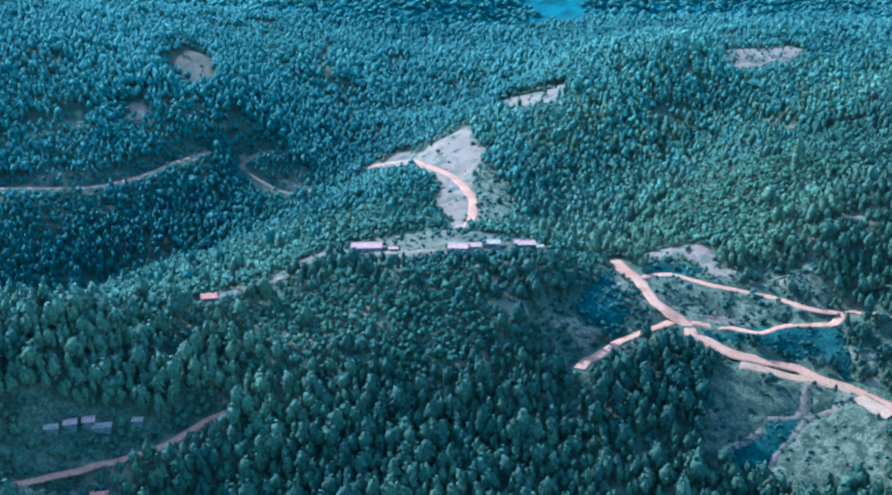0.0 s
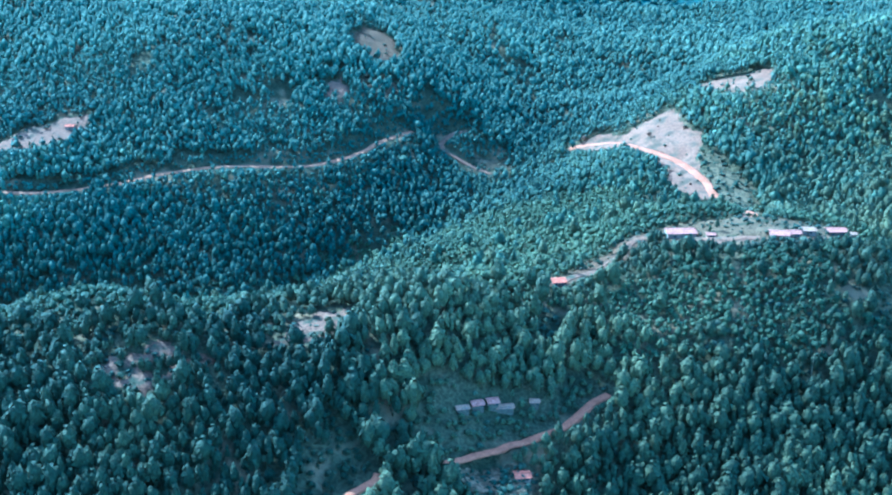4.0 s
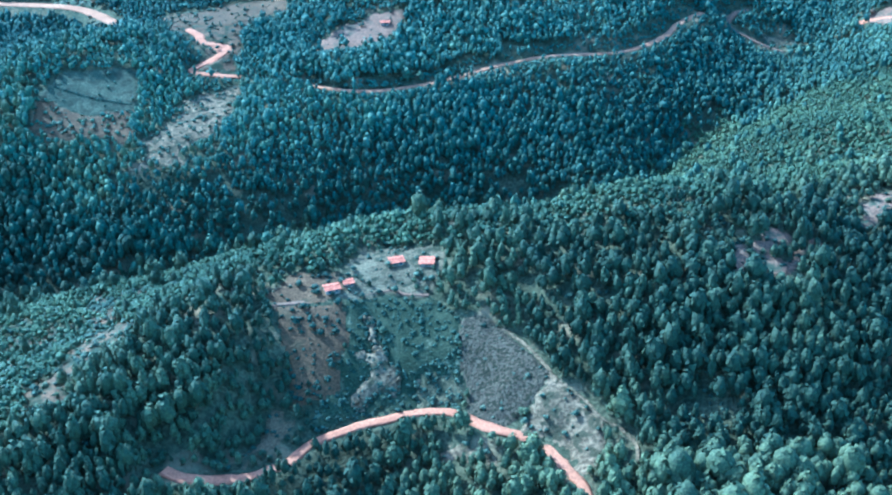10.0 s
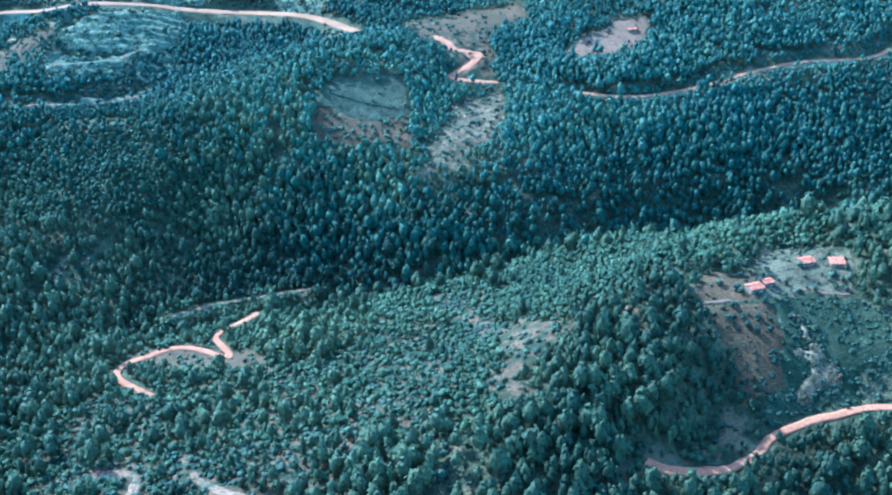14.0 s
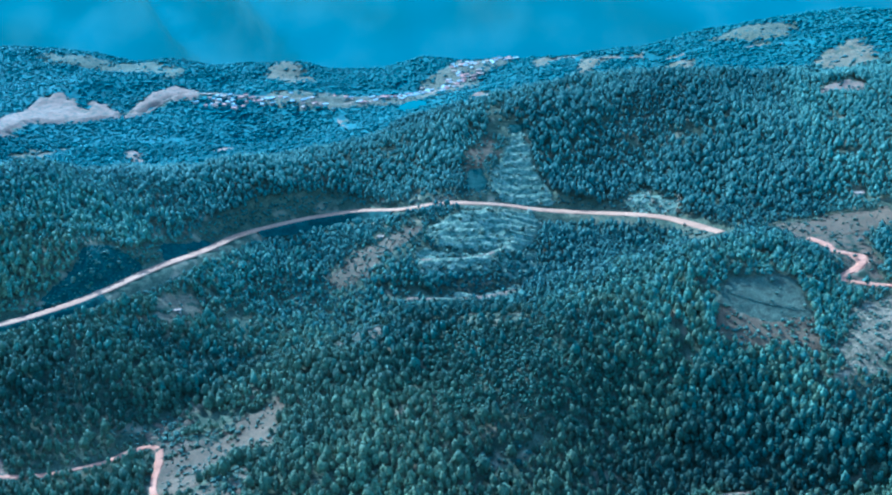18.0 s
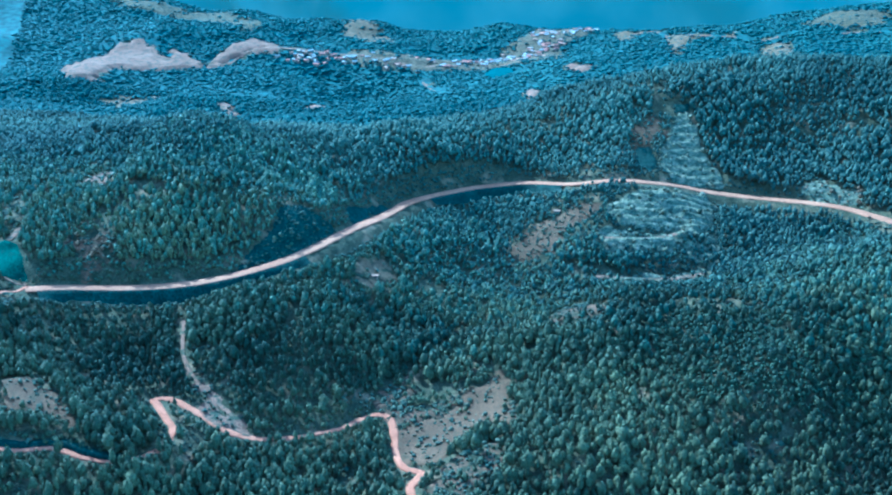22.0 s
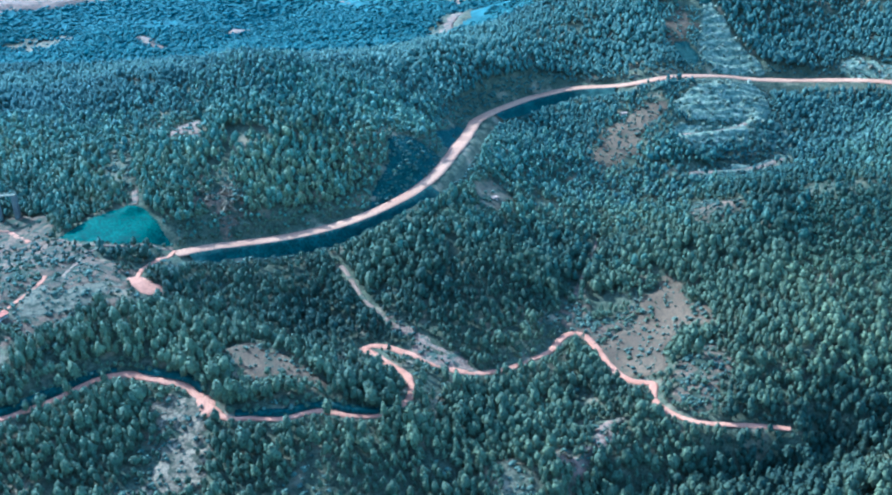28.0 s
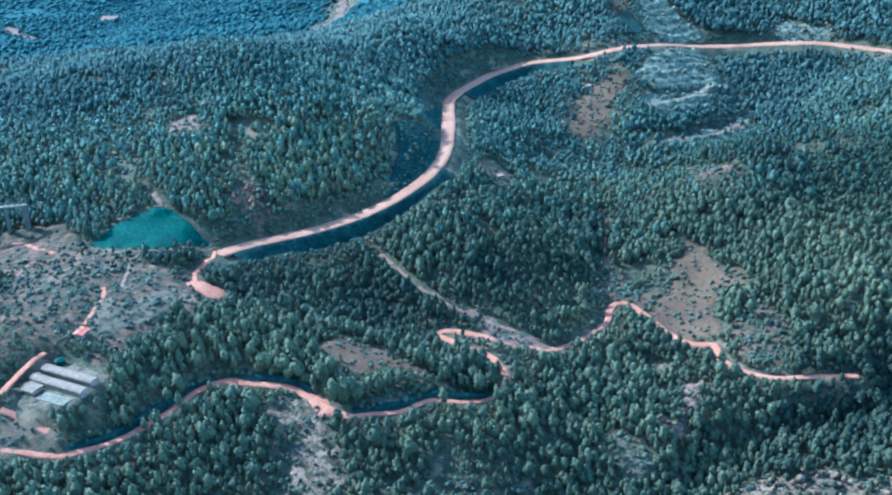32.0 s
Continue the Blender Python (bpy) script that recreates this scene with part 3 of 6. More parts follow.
def fast_mesh(name, verts, faces, material, smooth=False, tint=None):
    """A mesh from arrays; every face has the same number of corners."""
    me = bpy.data.meshes.new(name)
    verts, faces = np.ascontiguousarray(verts, np.float32), np.ascontiguousarray(faces, np.int32)
    me.vertices.add(len(verts))
    me.vertices.foreach_set("co", verts.ravel())
    me.loops.add(faces.size)
    me.loops.foreach_set("vertex_index", faces.ravel())
    me.polygons.add(len(faces))
    me.polygons.foreach_set("loop_start", np.arange(0, faces.size, faces.shape[1], dtype=np.int32))
    me.update(calc_edges=True)
    if smooth:
        me.polygons.foreach_set("use_smooth", np.ones(len(faces), bool))
    if tint is not None:
        me.attributes.new("tint", "FLOAT", "POINT").data.foreach_set("value", np.ascontiguousarray(tint, np.float32))
    me.materials.append(material)
    return me


def inside(poly, x, y):
    hit = np.zeros(np.shape(x), bool)
    for (x1, y1), (x2, y2) in zip(poly, poly[1:] + poly[:1]):
        if y1 != y2:
            hit ^= ((y1 > y) != (y2 > y)) & (x < (x2 - x1) * (y - y1) / (y2 - y1) + x1)
    return hit


# ---- farmyards, before the ground is drawn ----
pad(-1237, 432, 21)
pad(-405, 362, 6)
pad(-381, 379, 6)
pad(-36, 504, 8)
pad(-124, 344, 9)

# ---- clearings, fields and scars: irregular sheets of their own on the ground ----
PATCHES = []


def patch(name, poly, material, label, category="clearing", keep=0.0, shrubs=0.0, rough=0.3, gap=1.6, ragged=3.0):
    """keep: share of the trees that stand there; shrubs: bushes a square metre; rough: relief in metres."""
    PATCHES.append((name, poly, material, label, category, keep, shrubs, rough, gap, ragged))


patch("far_thicket", [(-2350, 1100), (700, 1100), (1300, 2950), (-3200, 2950)], HAZED_THICKET, "distant thicket covering the far hills", "thicket", 1.0, 0, 2.0, 14.0, 10)
patch("shed_scrub", [(-1287, 613), (-1265, 593), (-1235, 582), (-1203, 563), (-1180, 544), (-1182, 498), (-1197, 468), (-1221, 457), (-1236, 461), (-1249, 456), (-1263, 444)], OPENSOIL, "patchy scrub on worn ground above the sheds", "scrub", 0.16, 0.035, 0.5, 2.0, 10)
patch("grassy_bank", [(107, 438), (118, 432), (126, 429), (138, 423), (149, 421), (158, 414), (164, 405), (167, 398), (159, 371), (118, 379), (109, 387), (98, 393), (97, 401), (105, 413), (99, 420)], SPARSE, "pale weedy bank below the ridge road with erosion scars", "bank", 0.0, 0.05, 1.0, 1.6, 3.0)
patch("slide_gully", [(125, 413), (136, 412), (138, 412), (134, 408), (129, 401), (123, 396), (117, 388), (105, 386), (107, 395), (114, 402), (121, 405)], PAINTED_SHADE, "shaded smooth slip face in the bank", "bank", 0, 0, 0.5, 1.6, 1.0)
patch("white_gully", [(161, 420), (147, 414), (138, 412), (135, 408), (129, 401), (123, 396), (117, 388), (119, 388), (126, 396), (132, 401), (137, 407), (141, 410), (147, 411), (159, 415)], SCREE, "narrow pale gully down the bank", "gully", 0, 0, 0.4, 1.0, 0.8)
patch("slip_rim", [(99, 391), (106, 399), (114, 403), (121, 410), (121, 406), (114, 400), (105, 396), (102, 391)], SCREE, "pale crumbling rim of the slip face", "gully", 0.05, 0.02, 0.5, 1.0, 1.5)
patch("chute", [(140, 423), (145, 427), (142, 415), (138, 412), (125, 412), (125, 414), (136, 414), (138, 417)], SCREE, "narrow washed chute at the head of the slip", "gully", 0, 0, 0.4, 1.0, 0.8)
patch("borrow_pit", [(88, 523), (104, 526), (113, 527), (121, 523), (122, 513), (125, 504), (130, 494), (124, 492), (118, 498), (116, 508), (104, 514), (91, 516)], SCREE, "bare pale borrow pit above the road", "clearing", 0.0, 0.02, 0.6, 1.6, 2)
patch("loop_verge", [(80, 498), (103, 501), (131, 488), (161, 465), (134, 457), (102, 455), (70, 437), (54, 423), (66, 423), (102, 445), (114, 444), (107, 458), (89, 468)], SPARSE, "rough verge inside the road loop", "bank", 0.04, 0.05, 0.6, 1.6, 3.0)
# hollow and bank get a dark sheet in place of their shade
patch("pit_hollow", [(89, 505), (96, 514), (106, 509), (116, 503), (112, 500), (101, 501), (90, 499)], PAINTED_SHADE, "dark shaded hollow under the borrow pit", "bank", 0, 0.03, 0.4, 1.4, 1.0)
patch("loop_bank", [(106, 457), (132, 460), (164, 458), (162, 427), (152, 443), (127, 450), (114, 452)], PAINTED_SHADE, "dark shaded bank below the hairpin", "bank", 0.05, 0.05, 0.6, 1.6, 2.0)
patch("loop_bare", [(109, 478), (116, 474), (125, 470), (130, 472), (128, 464), (117, 466), (109, 467), (112, 472)], SCREE, "bare stony spot inside the hairpin", "bank", 0, 0.02, 0.5, 1.4, 2.0)
patch("side_scarp", [(149, 488), (156, 492), (164, 492), (164, 480), (165, 469), (158, 472), (151, 477), (146, 484)], GREYFIELD, "grey scrub scarp above the hairpin", "bank", 0.1, 0.12, 0.6, 1.6, 3.0)
patch("landslide", [(-53, 820), (-35, 823), (-20, 807), (-6, 806), (12, 809), (17, 798), (18, 776), (26, 755), (22, 730), (17, 721), (16, 693), (20, 667), (7, 532), (-2, 526), (3, 655), (-7, 692), (-4, 713), (-13, 752), (-29, 782), (-51, 809)], SCREE, "broad bare pale landslide of scree", "landslide", 0, 0.002, 0.5, 1.6, 3)
patch("hill_clearing", [(-220, 943), (-210, 966), (-191, 960), (-184, 937), (-179, 919), (-190, 905), (-200, 904), (-209, 924), (-217, 929)], BROWN, "bare brownish clearing high in the forest", "clearing", 0.05, 0.002, 0.4, 2.2)
patch("rock_outcrop", [(-209, 859), (-199, 875), (-186, 873), (-172, 881), (-171, 865), (-184, 854), (-196, 855), (-199, 843), (-206, 847)], PALE, "pale rock outcrop among trees", "outcrop", 0.3, 0.02, 1.0, 2.0, 9)
patch("hilltop_field", [(38, 836), (54, 835), (71, 825), (84, 822), (84, 798), (71, 786), (53, 799), (40, 819)], SCREE, "bare hilltop field of pale soil", "field", 0.1, 0.003, 0.4, 2.0, 3.0)
patch("high_terrace", [(197, 837), (255, 839), (245, 812), (192, 797)], SCREE, "bare terrace on the upper hill", "field", 0.2, 0.004, 0.4, 2.0, 6)
patch("hamlet_yard", [(-62, 499), (-54, 517), (-42, 521), (40, 520), (48, 504), (20, 488), (-20, 483), (-45, 500)], DRY, "dry trodden yard of the hamlet", "yard", 0.04, 0.03, 0.2, 1.6, 4)
patch("village_verge", [(-104, 441), (-88, 467), (-66, 498), (-51, 518), (-43, 516), (-58, 486), (-74, 466), (-90, 449)], BROWN, "brown dry verge beside the hamlet track", "verge", 0.12, 0.015, 0.3)
patch("gully_clearing", [(-142, 345), (-131, 351), (-116, 353), (-109, 350), (-111, 340), (-120, 335), (-132, 335), (-140, 340)], PALE, "pale garden clearing below the dirt road", "clearing", 0.04, 0.12, 0.3, 1.4, 2.5)
patch("farm_plateau", [(-430, 361), (-423, 370), (-415, 372), (-403, 374), (-397, 383), (-392, 387), (-388, 396), (-369, 390), (-362, 378), (-362, 370), (-366, 359), (-372, 358), (-381, 360), (-388, 358), (-400, 356), (-407, 356), (-414, 353), (-424, 351)], GREYFIELD, "dry grass plateau round the farmhouses", "field", 0.1, 0.03, 0.2, 1.6, 3.0)
patch("plateau_fallow", [(-429, 358), (-423, 371), (-414, 372), (-403, 374), (-399, 363), (-408, 355), (-424, 353)], BROWN, "brown fallow strip on the plateau", "field", 0.0, 0.006, 0.2, 1.4, 2.0)
patch("stubble_slope", [(-425, 351), (-414, 353), (-400, 356), (-399, 347), (-400, 338), (-403, 330), (-400, 323), (-407, 319), (-415, 317), (-417, 326), (-420, 336), (-423, 342)], BROWN, "brown stubble strip on the farm slope", "field", 0.02, 0.06, 0.4, 1.6, 3.0)
patch("crop_slope", [(-399, 356), (-388, 358), (-380, 359), (-368, 356), (-359, 350), (-358, 342), (-358, 329), (-358, 320), (-358, 313), (-370, 314), (-384, 316), (-397, 313), (-406, 306), (-410, 309), (-407, 319), (-399, 323), (-402, 330), (-399, 338)], GREENFIELD, "dark green crop slope flecked with pale rock", "field", 0.01, 0.2, 0.7, 1.4, 2.0)
patch("ploughed_slope", [(-357, 345), (-351, 345), (-343, 338), (-335, 327), (-327, 315), (-332, 309), (-339, 306), (-343, 301), (-351, 307), (-357, 311), (-358, 327), (-358, 337)], CLODS, "grey-brown ploughed slope with rows of clods", "field", 0, 0.02, 0.9, 0.9, 1.5)
patch("weed_slope", [(-327, 314), (-320, 306), (-315, 298), (-314, 292), (-312, 285), (-316, 280), (-321, 277), (-326, 287), (-332, 294), (-341, 299), (-335, 307)], PALE, "pale weedy slope beside the dirt road", "field", 0, 0.02, 0.4, 1.6, 3.0)
patch("fenced_field", [(-606, 670), (-596, 694), (-575, 700), (-553, 706), (-547, 669), (-575, 657)], FENCED, "small green fenced field on the hillside", "field", 0, 0.004, 0.2, 2.0, 1.5)
patch("field_bank", [(-606, 642), (-606, 670), (-575, 657), (-547, 669), (-546, 636), (-593, 636)], BROWN, "brown bank below the green field", "field", 0.18, 0.04, 0.3, 2.0, 3)
patch("slope_clearing", [(-542, 609), (-532, 646), (-516, 694), (-490, 704), (-486, 670), (-514, 616)], PALE, "weedy clearing running down the slope", "clearing", 0.03, 0.03, 0.4, 2.0, 5)
patch("spur_scar", [(-557, 817), (-525, 827), (-481, 820), (-488, 801), (-497, 770), (-490, 747), (-500, 716), (-519, 713), (-515, 741), (-531, 765), (-543, 774)], OPENSOIL, "bare pale spur round the zigzag track", "clearing", 0.05, 0.02, 0.5, 2.0, 3.0)
patch("spur_field", [(-548, 809), (-516, 833), (-474, 833), (-468, 812), (-490, 798), (-521, 788), (-541, 791)], BROWN, "bare brownish field above the zigzag track", "field", 0.03, 0.006, 0.4, 2.0, 5)
patch("zigzag_cut", [(-522, 759), (-500, 758), (-499, 744), (-510, 728), (-523, 721), (-505, 744)], DIRT, "raw red earth beside the zigzag track", "bank", 0, 0.004, 0.6, 1.6, 2)
patch("hill_field", [(-448, 745), (-424, 774), (-395, 788), (-384, 783), (-388, 761), (-414, 741)], SCREE, "bare field on the far slope", "field", 0.02, 0.01, 0.3, 2.0, 3)
patch("loop_field", [(-673, 445), (-665, 452), (-645, 448), (-619, 443), (-604, 427), (-604, 415), (-623, 418), (-653, 429), (-668, 436)], BROWN, "small dry field inside the track loop", "field", 0.03, 0.02, 0.2, 1.6, 3.0)
patch("rocky_scrub", [(-534, 493), (-517, 472), (-506, 426), (-485, 364), (-477, 370), (-473, 354), (-485, 341), (-490, 325), (-494, 311), (-505, 302), (-509, 311), (-503, 333), (-504, 367), (-519, 434)], OPENSOIL, "rocky eroded scrub on the slope", "scrub", 0.1, 0.04, 0.8, 1.6, 5)
patch("open_scrub", [(-690, 400), (-639, 395), (-600, 406), (-541, 436), (-501, 426), (-510, 362), (-519, 311), (-560, 274), (-618, 271), (-679, 292)], OPENSOIL, "open scrub with scattered young trees", "scrub", 0.42, 0.1, 0.5, 2.2, 10)
patch("valley_scrub", [(-558, 467), (-529, 495), (-500, 486), (-501, 436), (-541, 451)], OPENSOIL, "pale scrub near the valley floor", "scrub", 0.5, 0.08, 0.5, 2.2, 12)
patch("upper_slide", [(-763, 979), (-750, 984), (-745, 964), (-737, 948), (-730, 931), (-723, 913), (-744, 905), (-765, 904), (-779, 918), (-773, 939), (-769, 959)], RUBBLE, "steep pale rockslide above the highway", "landslide", 0.0, 0.012, 1.4, 1.6, 3)
patch("quarry_shoulder", [(-804, 958), (-795, 970), (-778, 985), (-770, 976), (-776, 951), (-785, 939), (-800, 934), (-805, 943)], BROWN, "brown shoulder beside the rockslide", "clearing", 0.2, 0.05, 0.5, 2.2, 8)
patch("lower_slide", [(-813, 843), (-796, 856), (-779, 871), (-739, 896), (-732, 880), (-733, 850), (-746, 823), (-763, 813), (-770, 821), (-789, 815), (-806, 814), (-814, 824)], RUBBLE, "terraced pale rock spoil below the highway", "landslide", 0.03, 0.02, 1.6, 1.6, 4)
patch("spoil_terrace", [(-823, 808), (-806, 812), (-763, 814), (-758, 801), (-779, 790), (-812, 784), (-819, 791)], RUBBLE, "lower terrace of pale rock spoil with scrub", "landslide", 0.06, 0.04, 1.2, 1.6, 3)
patch("brown_shoulder", [(-881, 808), (-870, 827), (-853, 838), (-836, 842), (-822, 846), (-819, 830), (-833, 819), (-849, 803), (-850, 782), (-872, 782), (-883, 780), (-889, 792)], BROWN, "brown burnt shoulder with scattered shrubs", "clearing", 0.15, 0.04, 0.4, 2.0, 6)
# cut faces by the highway, their shade painted as dark earth
patch("cut_face", [(-1054, 642), (-1045, 667), (-1033, 710), (-1025, 718), (-1008, 724), (-1003, 718), (-1017, 677), (-1036, 651)], PAINTED_SHADE, "tall shaded cut face above the highway", "bank", 0.03, 0.05, 0.4, 1.6, 3.0)
patch("small_cut_face", [(-1004, 764), (-990, 812), (-984, 812), (-996, 741)], PAINTED_SHADE, "small shaded cut face by the highway", "bank", 0, 0, 0.4, 1.6, 3.0)
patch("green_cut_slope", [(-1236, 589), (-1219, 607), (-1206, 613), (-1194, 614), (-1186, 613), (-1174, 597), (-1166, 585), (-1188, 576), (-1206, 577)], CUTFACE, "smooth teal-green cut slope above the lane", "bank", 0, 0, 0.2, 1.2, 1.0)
patch("meadow", [(-886, 576), (-872, 585), (-866, 579), (-861, 564), (-851, 547), (-854, 533), (-871, 532), (-885, 519), (-892, 486), (-910, 493), (-917, 508), (-918, 524), (-906, 539), (-889, 558)], BROWN, "dry brown meadow above the forest road", "field", 0.03, 0.03, 0.25, 1.4, 4)
patch("knoll_clearing", [(-847, 634), (-839, 661), (-829, 701), (-811, 655), (-809, 635), (-822, 633), (-832, 629)], OPENSOIL, "pale clearing on a wooded knoll", "clearing", 0.08, 0.05, 0.4, 1.6, 4)
patch("hut_clearing", [(-982, 681), (-978, 699), (-964, 719), (-955, 702), (-963, 674), (-975, 668)], DRY, "small dry clearing round a hut", "clearing", 0.12, 0.01, 0.3)
patch("brown_knoll", [(-1114, 464), (-1106, 472), (-1097, 467), (-1088, 463), (-1070, 452), (-1068, 442), (-1080, 436), (-1094, 437), (-1105, 441), (-1110, 450)], BROWN, "brown grassy knoll beside the forest road", "clearing", 0.08, 0.04, 0.3, 1.6, 5)
patch("pale_slope", [(-1150, 427), (-1131, 426), (-1115, 411), (-1116, 395), (-1121, 382), (-1123, 368), (-1155, 366), (-1151, 373), (-1141, 385), (-1135, 399), (-1140, 412)], PALE, "pale weedy slope falling from the forest road", "clearing", 0.08, 0.05, 0.5, 1.6, 6)
patch("dirt_pad", [(-1178, 539), (-1174, 533), (-1167, 527), (-1159, 526), (-1158, 517), (-1170, 513), (-1177, 518)], DIRT, "red dirt pad at the track's end", "yard", 0, 0, 0.2, 1.6, 3.0)
patch("shed_yard", [(-1257, 430), (-1249, 447), (-1242, 453), (-1232, 451), (-1216, 436), (-1217, 425), (-1224, 416), (-1232, 410), (-1246, 415), (-1255, 424)], GREYFIELD, "pale levelled yard round the long sheds", "yard", 0, 0, 0.05, 1.6, 3.0)
patch("junction_verge", [(-1277, 415), (-1243, 409), (-1229, 392), (-1259, 388), (-1287, 392)], DRY, "dry verge at the road junction", "verge", 0.03, 0.03, 0.2)
patch("hill_spot", [(-1191, 722), (-1171, 731), (-1160, 709), (-1179, 702)], SOIL, "small bare rocky spot among pines", "outcrop", 0.2, 0.04, 0.5, 1.8, 6)
patch("rock_strip", [(-1156, 619), (-1140, 640), (-1127, 631), (-1136, 595)], OPENSOIL, "stony strip above the highway", "outcrop", 0.25, 0.06, 0.5, 1.8, 7)
patch("grey_thicket", [(-1229, 686), (-1214, 711), (-1194, 677), (-1194, 650), (-1222, 652)], OPENSOIL, "grey leafless thicket above the cut slope", "scrub", 0.45, 0.1, 0.5, 1.8, 8)
patch("road_scrub", [(-878, 499), (-864, 507), (-857, 492), (-859, 463), (-871, 448), (-886, 452), (-887, 470)], OPENSOIL, "stony scrub beside the road bend", "scrub", 0.25, 0.08, 0.5, 1.8, 8)
patch("wood_scar", [(-983, 414), (-969, 410), (-969, 376), (-987, 373)], SPARSE, "weedy scar between dark pines", "clearing", 0.2, 0.08, 0.5, 1.8, 6)
patch("shed_meadow", [(-1228, 490), (-1218, 505), (-1204, 502), (-1191, 516), (-1184, 513), (-1185, 494), (-1191, 483), (-1201, 476), (-1213, 473), (-1222, 468)], GREYFIELD, "worn grassland with bushes above the sheds", "field", 0.03, 0.012, 0.4, 1.6, 5)
patch("bridge_bank", [(-1302, 585), (-1264, 583), (-1241, 577), (-1239, 598), (-1250, 626), (-1290, 641)], OPENSOIL, "bare eroded bank under the footbridge", "bank", 0.02, 0.01, 0.8, 1.6, 3.0)
patch("stony_slope", [(-935, 372), (-917, 379), (-886, 373), (-855, 356), (-849, 324), (-940, 330)], PALE, "stony slope with sparse weeds", "clearing", 0.15, 0.05, 0.6, 1.6, 8)
patch("rock_scar", [(-955, 419), (-938, 423), (-924, 443), (-917, 446), (-932, 422), (-950, 413), (-959, 412)], SCREE, "narrow pale rock scar in the woods", "outcrop", 0.12, 0.04, 0.6, 1.6, 5)
patch("ridge_scar", [(-262, 347), (-236, 362), (-226, 357), (-246, 343)], SOIL, "small bare scar on the forested ridge", "outcrop", 0.1, 0.04, 0.5, 1.6, 8)
patch("road_knee", [(-663, 898), (-647, 903), (-626, 894), (-618, 873), (-613, 861), (-631, 875), (-652, 888)], RUBBLE, "pale cut bank above the highway bend", "bank", 0.2, 0.04, 0.8, 2.0, 7)
patch("clay_bank", [(48, 444), (54, 450), (62, 450), (67, 443), (59, 437), (53, 435), (48, 438)], PALE, "eroded pale clay bank above the spur track", "bank", 0.08, 0.05, 0.6, 1.6, 6)
patch("road_shoulder", [(76, 505), (81, 493), (85, 476), (91, 467), (88, 464), (80, 471), (75, 491)], PALE, "pale weedy shoulder of the ridge road", "verge", 0, 0.02, 0.3, 1.2, 1.5)
# this bank's darkness is painted shade
patch("steep_bank", [(53, 457), (62, 478), (73, 501), (75, 477), (75, 462), (74, 452), (68, 443), (64, 449), (57, 451)], PAINTED_SHADE, "steep dark bank below the ridge road", "bank", 0.12, 0.06, 0.6, 1.6, 3)
patch("ash_slope", [(-1238, 704), (-1217, 711), (-1197, 667), (-1196, 625), (-1221, 637)], SPARSE, "thin grey scrub above the cut slope", "scrub", 0.55, 0.02, 0.5, 2.0, 8)
patch("white_quarry", [(-1782, 1831), (-1778, 1905), (-1750, 1937), (-1754, 2016), (-1706, 2034), (-1673, 2007), (-1633, 1950), (-1656, 2034), (-1585, 1974), (-1567, 1943), (-1603, 1891), (-1683, 1841), (-1678, 1749), (-1715, 1726)], SCREE, "distant white quarry terraces", "quarry", 0, 0, 6.0, 7.0, 10)
patch("small_quarry", [(-1568, 1953), (-1567, 2027), (-1556, 2073), (-1535, 2125), (-1479, 2101), (-1455, 2051), (-1501, 2043), (-1542, 2004), (-1544, 1952)], SCREE, "distant pale quarry beside the town road", "quarry", 0, 0, 5.0, 7.0, 8)
patch("hill_fields", [(-524, 2081), (-494, 2139), (-436, 2145), (-383, 2123), (-402, 2009), (-470, 2029), (-524, 2042)], SPARSE, "distant ploughed fields on the hilltop", "field", 0.35, 0, 1.0, 8.0, 8)
patch("dry_fields", [(-758, 2181), (-707, 2044), (-732, 1971), (-742, 1912), (-753, 1971)], DRY, "distant dry fields below the hill road", "field", 0.4, 0, 1.0, 8.0, 10)
patch("low_fields", [(-400, 1700), (-381, 1822), (-316, 1880), (-300, 1780), (-350, 1680)], DRY, "distant pale fields in a fold of hills", "field", 0.4, 0, 1.0, 8.0, 10)
patch("hill_plots", [(-855, 2294), (-822, 2293), (-809, 2166), (-841, 2177)], DRY, "distant plots beside the hill road", "field", 0.2, 0, 1.0, 6.0, 6)
patch("lake_yard", [(-917, 1874), (-875, 1845), (-893, 1820), (-925, 1860)], SCREE, "distant pale yard below the town", "yard", 0, 0, 1.0, 5.0, 5)
patch("lake_pit", [(-984, 1789), (-956, 1776), (-947, 1723), (-963, 1696)], SCREE, "distant bare pit near the reservoir", "clearing", 0, 0, 1.0, 5.0, 5)
patch("saddle_field", [(-591, 1952), (-561, 1941), (-568, 1796), (-606, 1833), (-613, 1900)], DRY, "distant dry field in a saddle of the hills", "field", 0.2, 0, 1.0, 6.0, 8)
patch("slope_fields", [(-1888, 2300), (-1632, 2325), (-1539, 2231), (-1549, 2157), (-1636, 2237), (-1822, 2240)], SPARSE, "distant bare slopes above the quarry", "field", 0.4, 0, 1.0, 9.0, 12)
patch("dry_slope", [(-1390, 2270), (-1419, 2430), (-1355, 2338), (-1267, 2216), (-1314, 2166)], DRY, "distant dry slope above the town", "field", 0.4, 0, 1.0, 9.0, 12)
patch("town_ground", [(-1390, 2070), (-1309, 2110), (-1184, 2105), (-1080, 2125), (-1010, 2330), (-930, 2345), (-900, 2310), (-950, 2200), (-940, 2080), (-1059, 2070), (-1195, 2020), (-1300, 2050)], GREYFIELD, "pale ground of the distant town", "yard", 0.45, 0, 1.0, 7.0, 14)
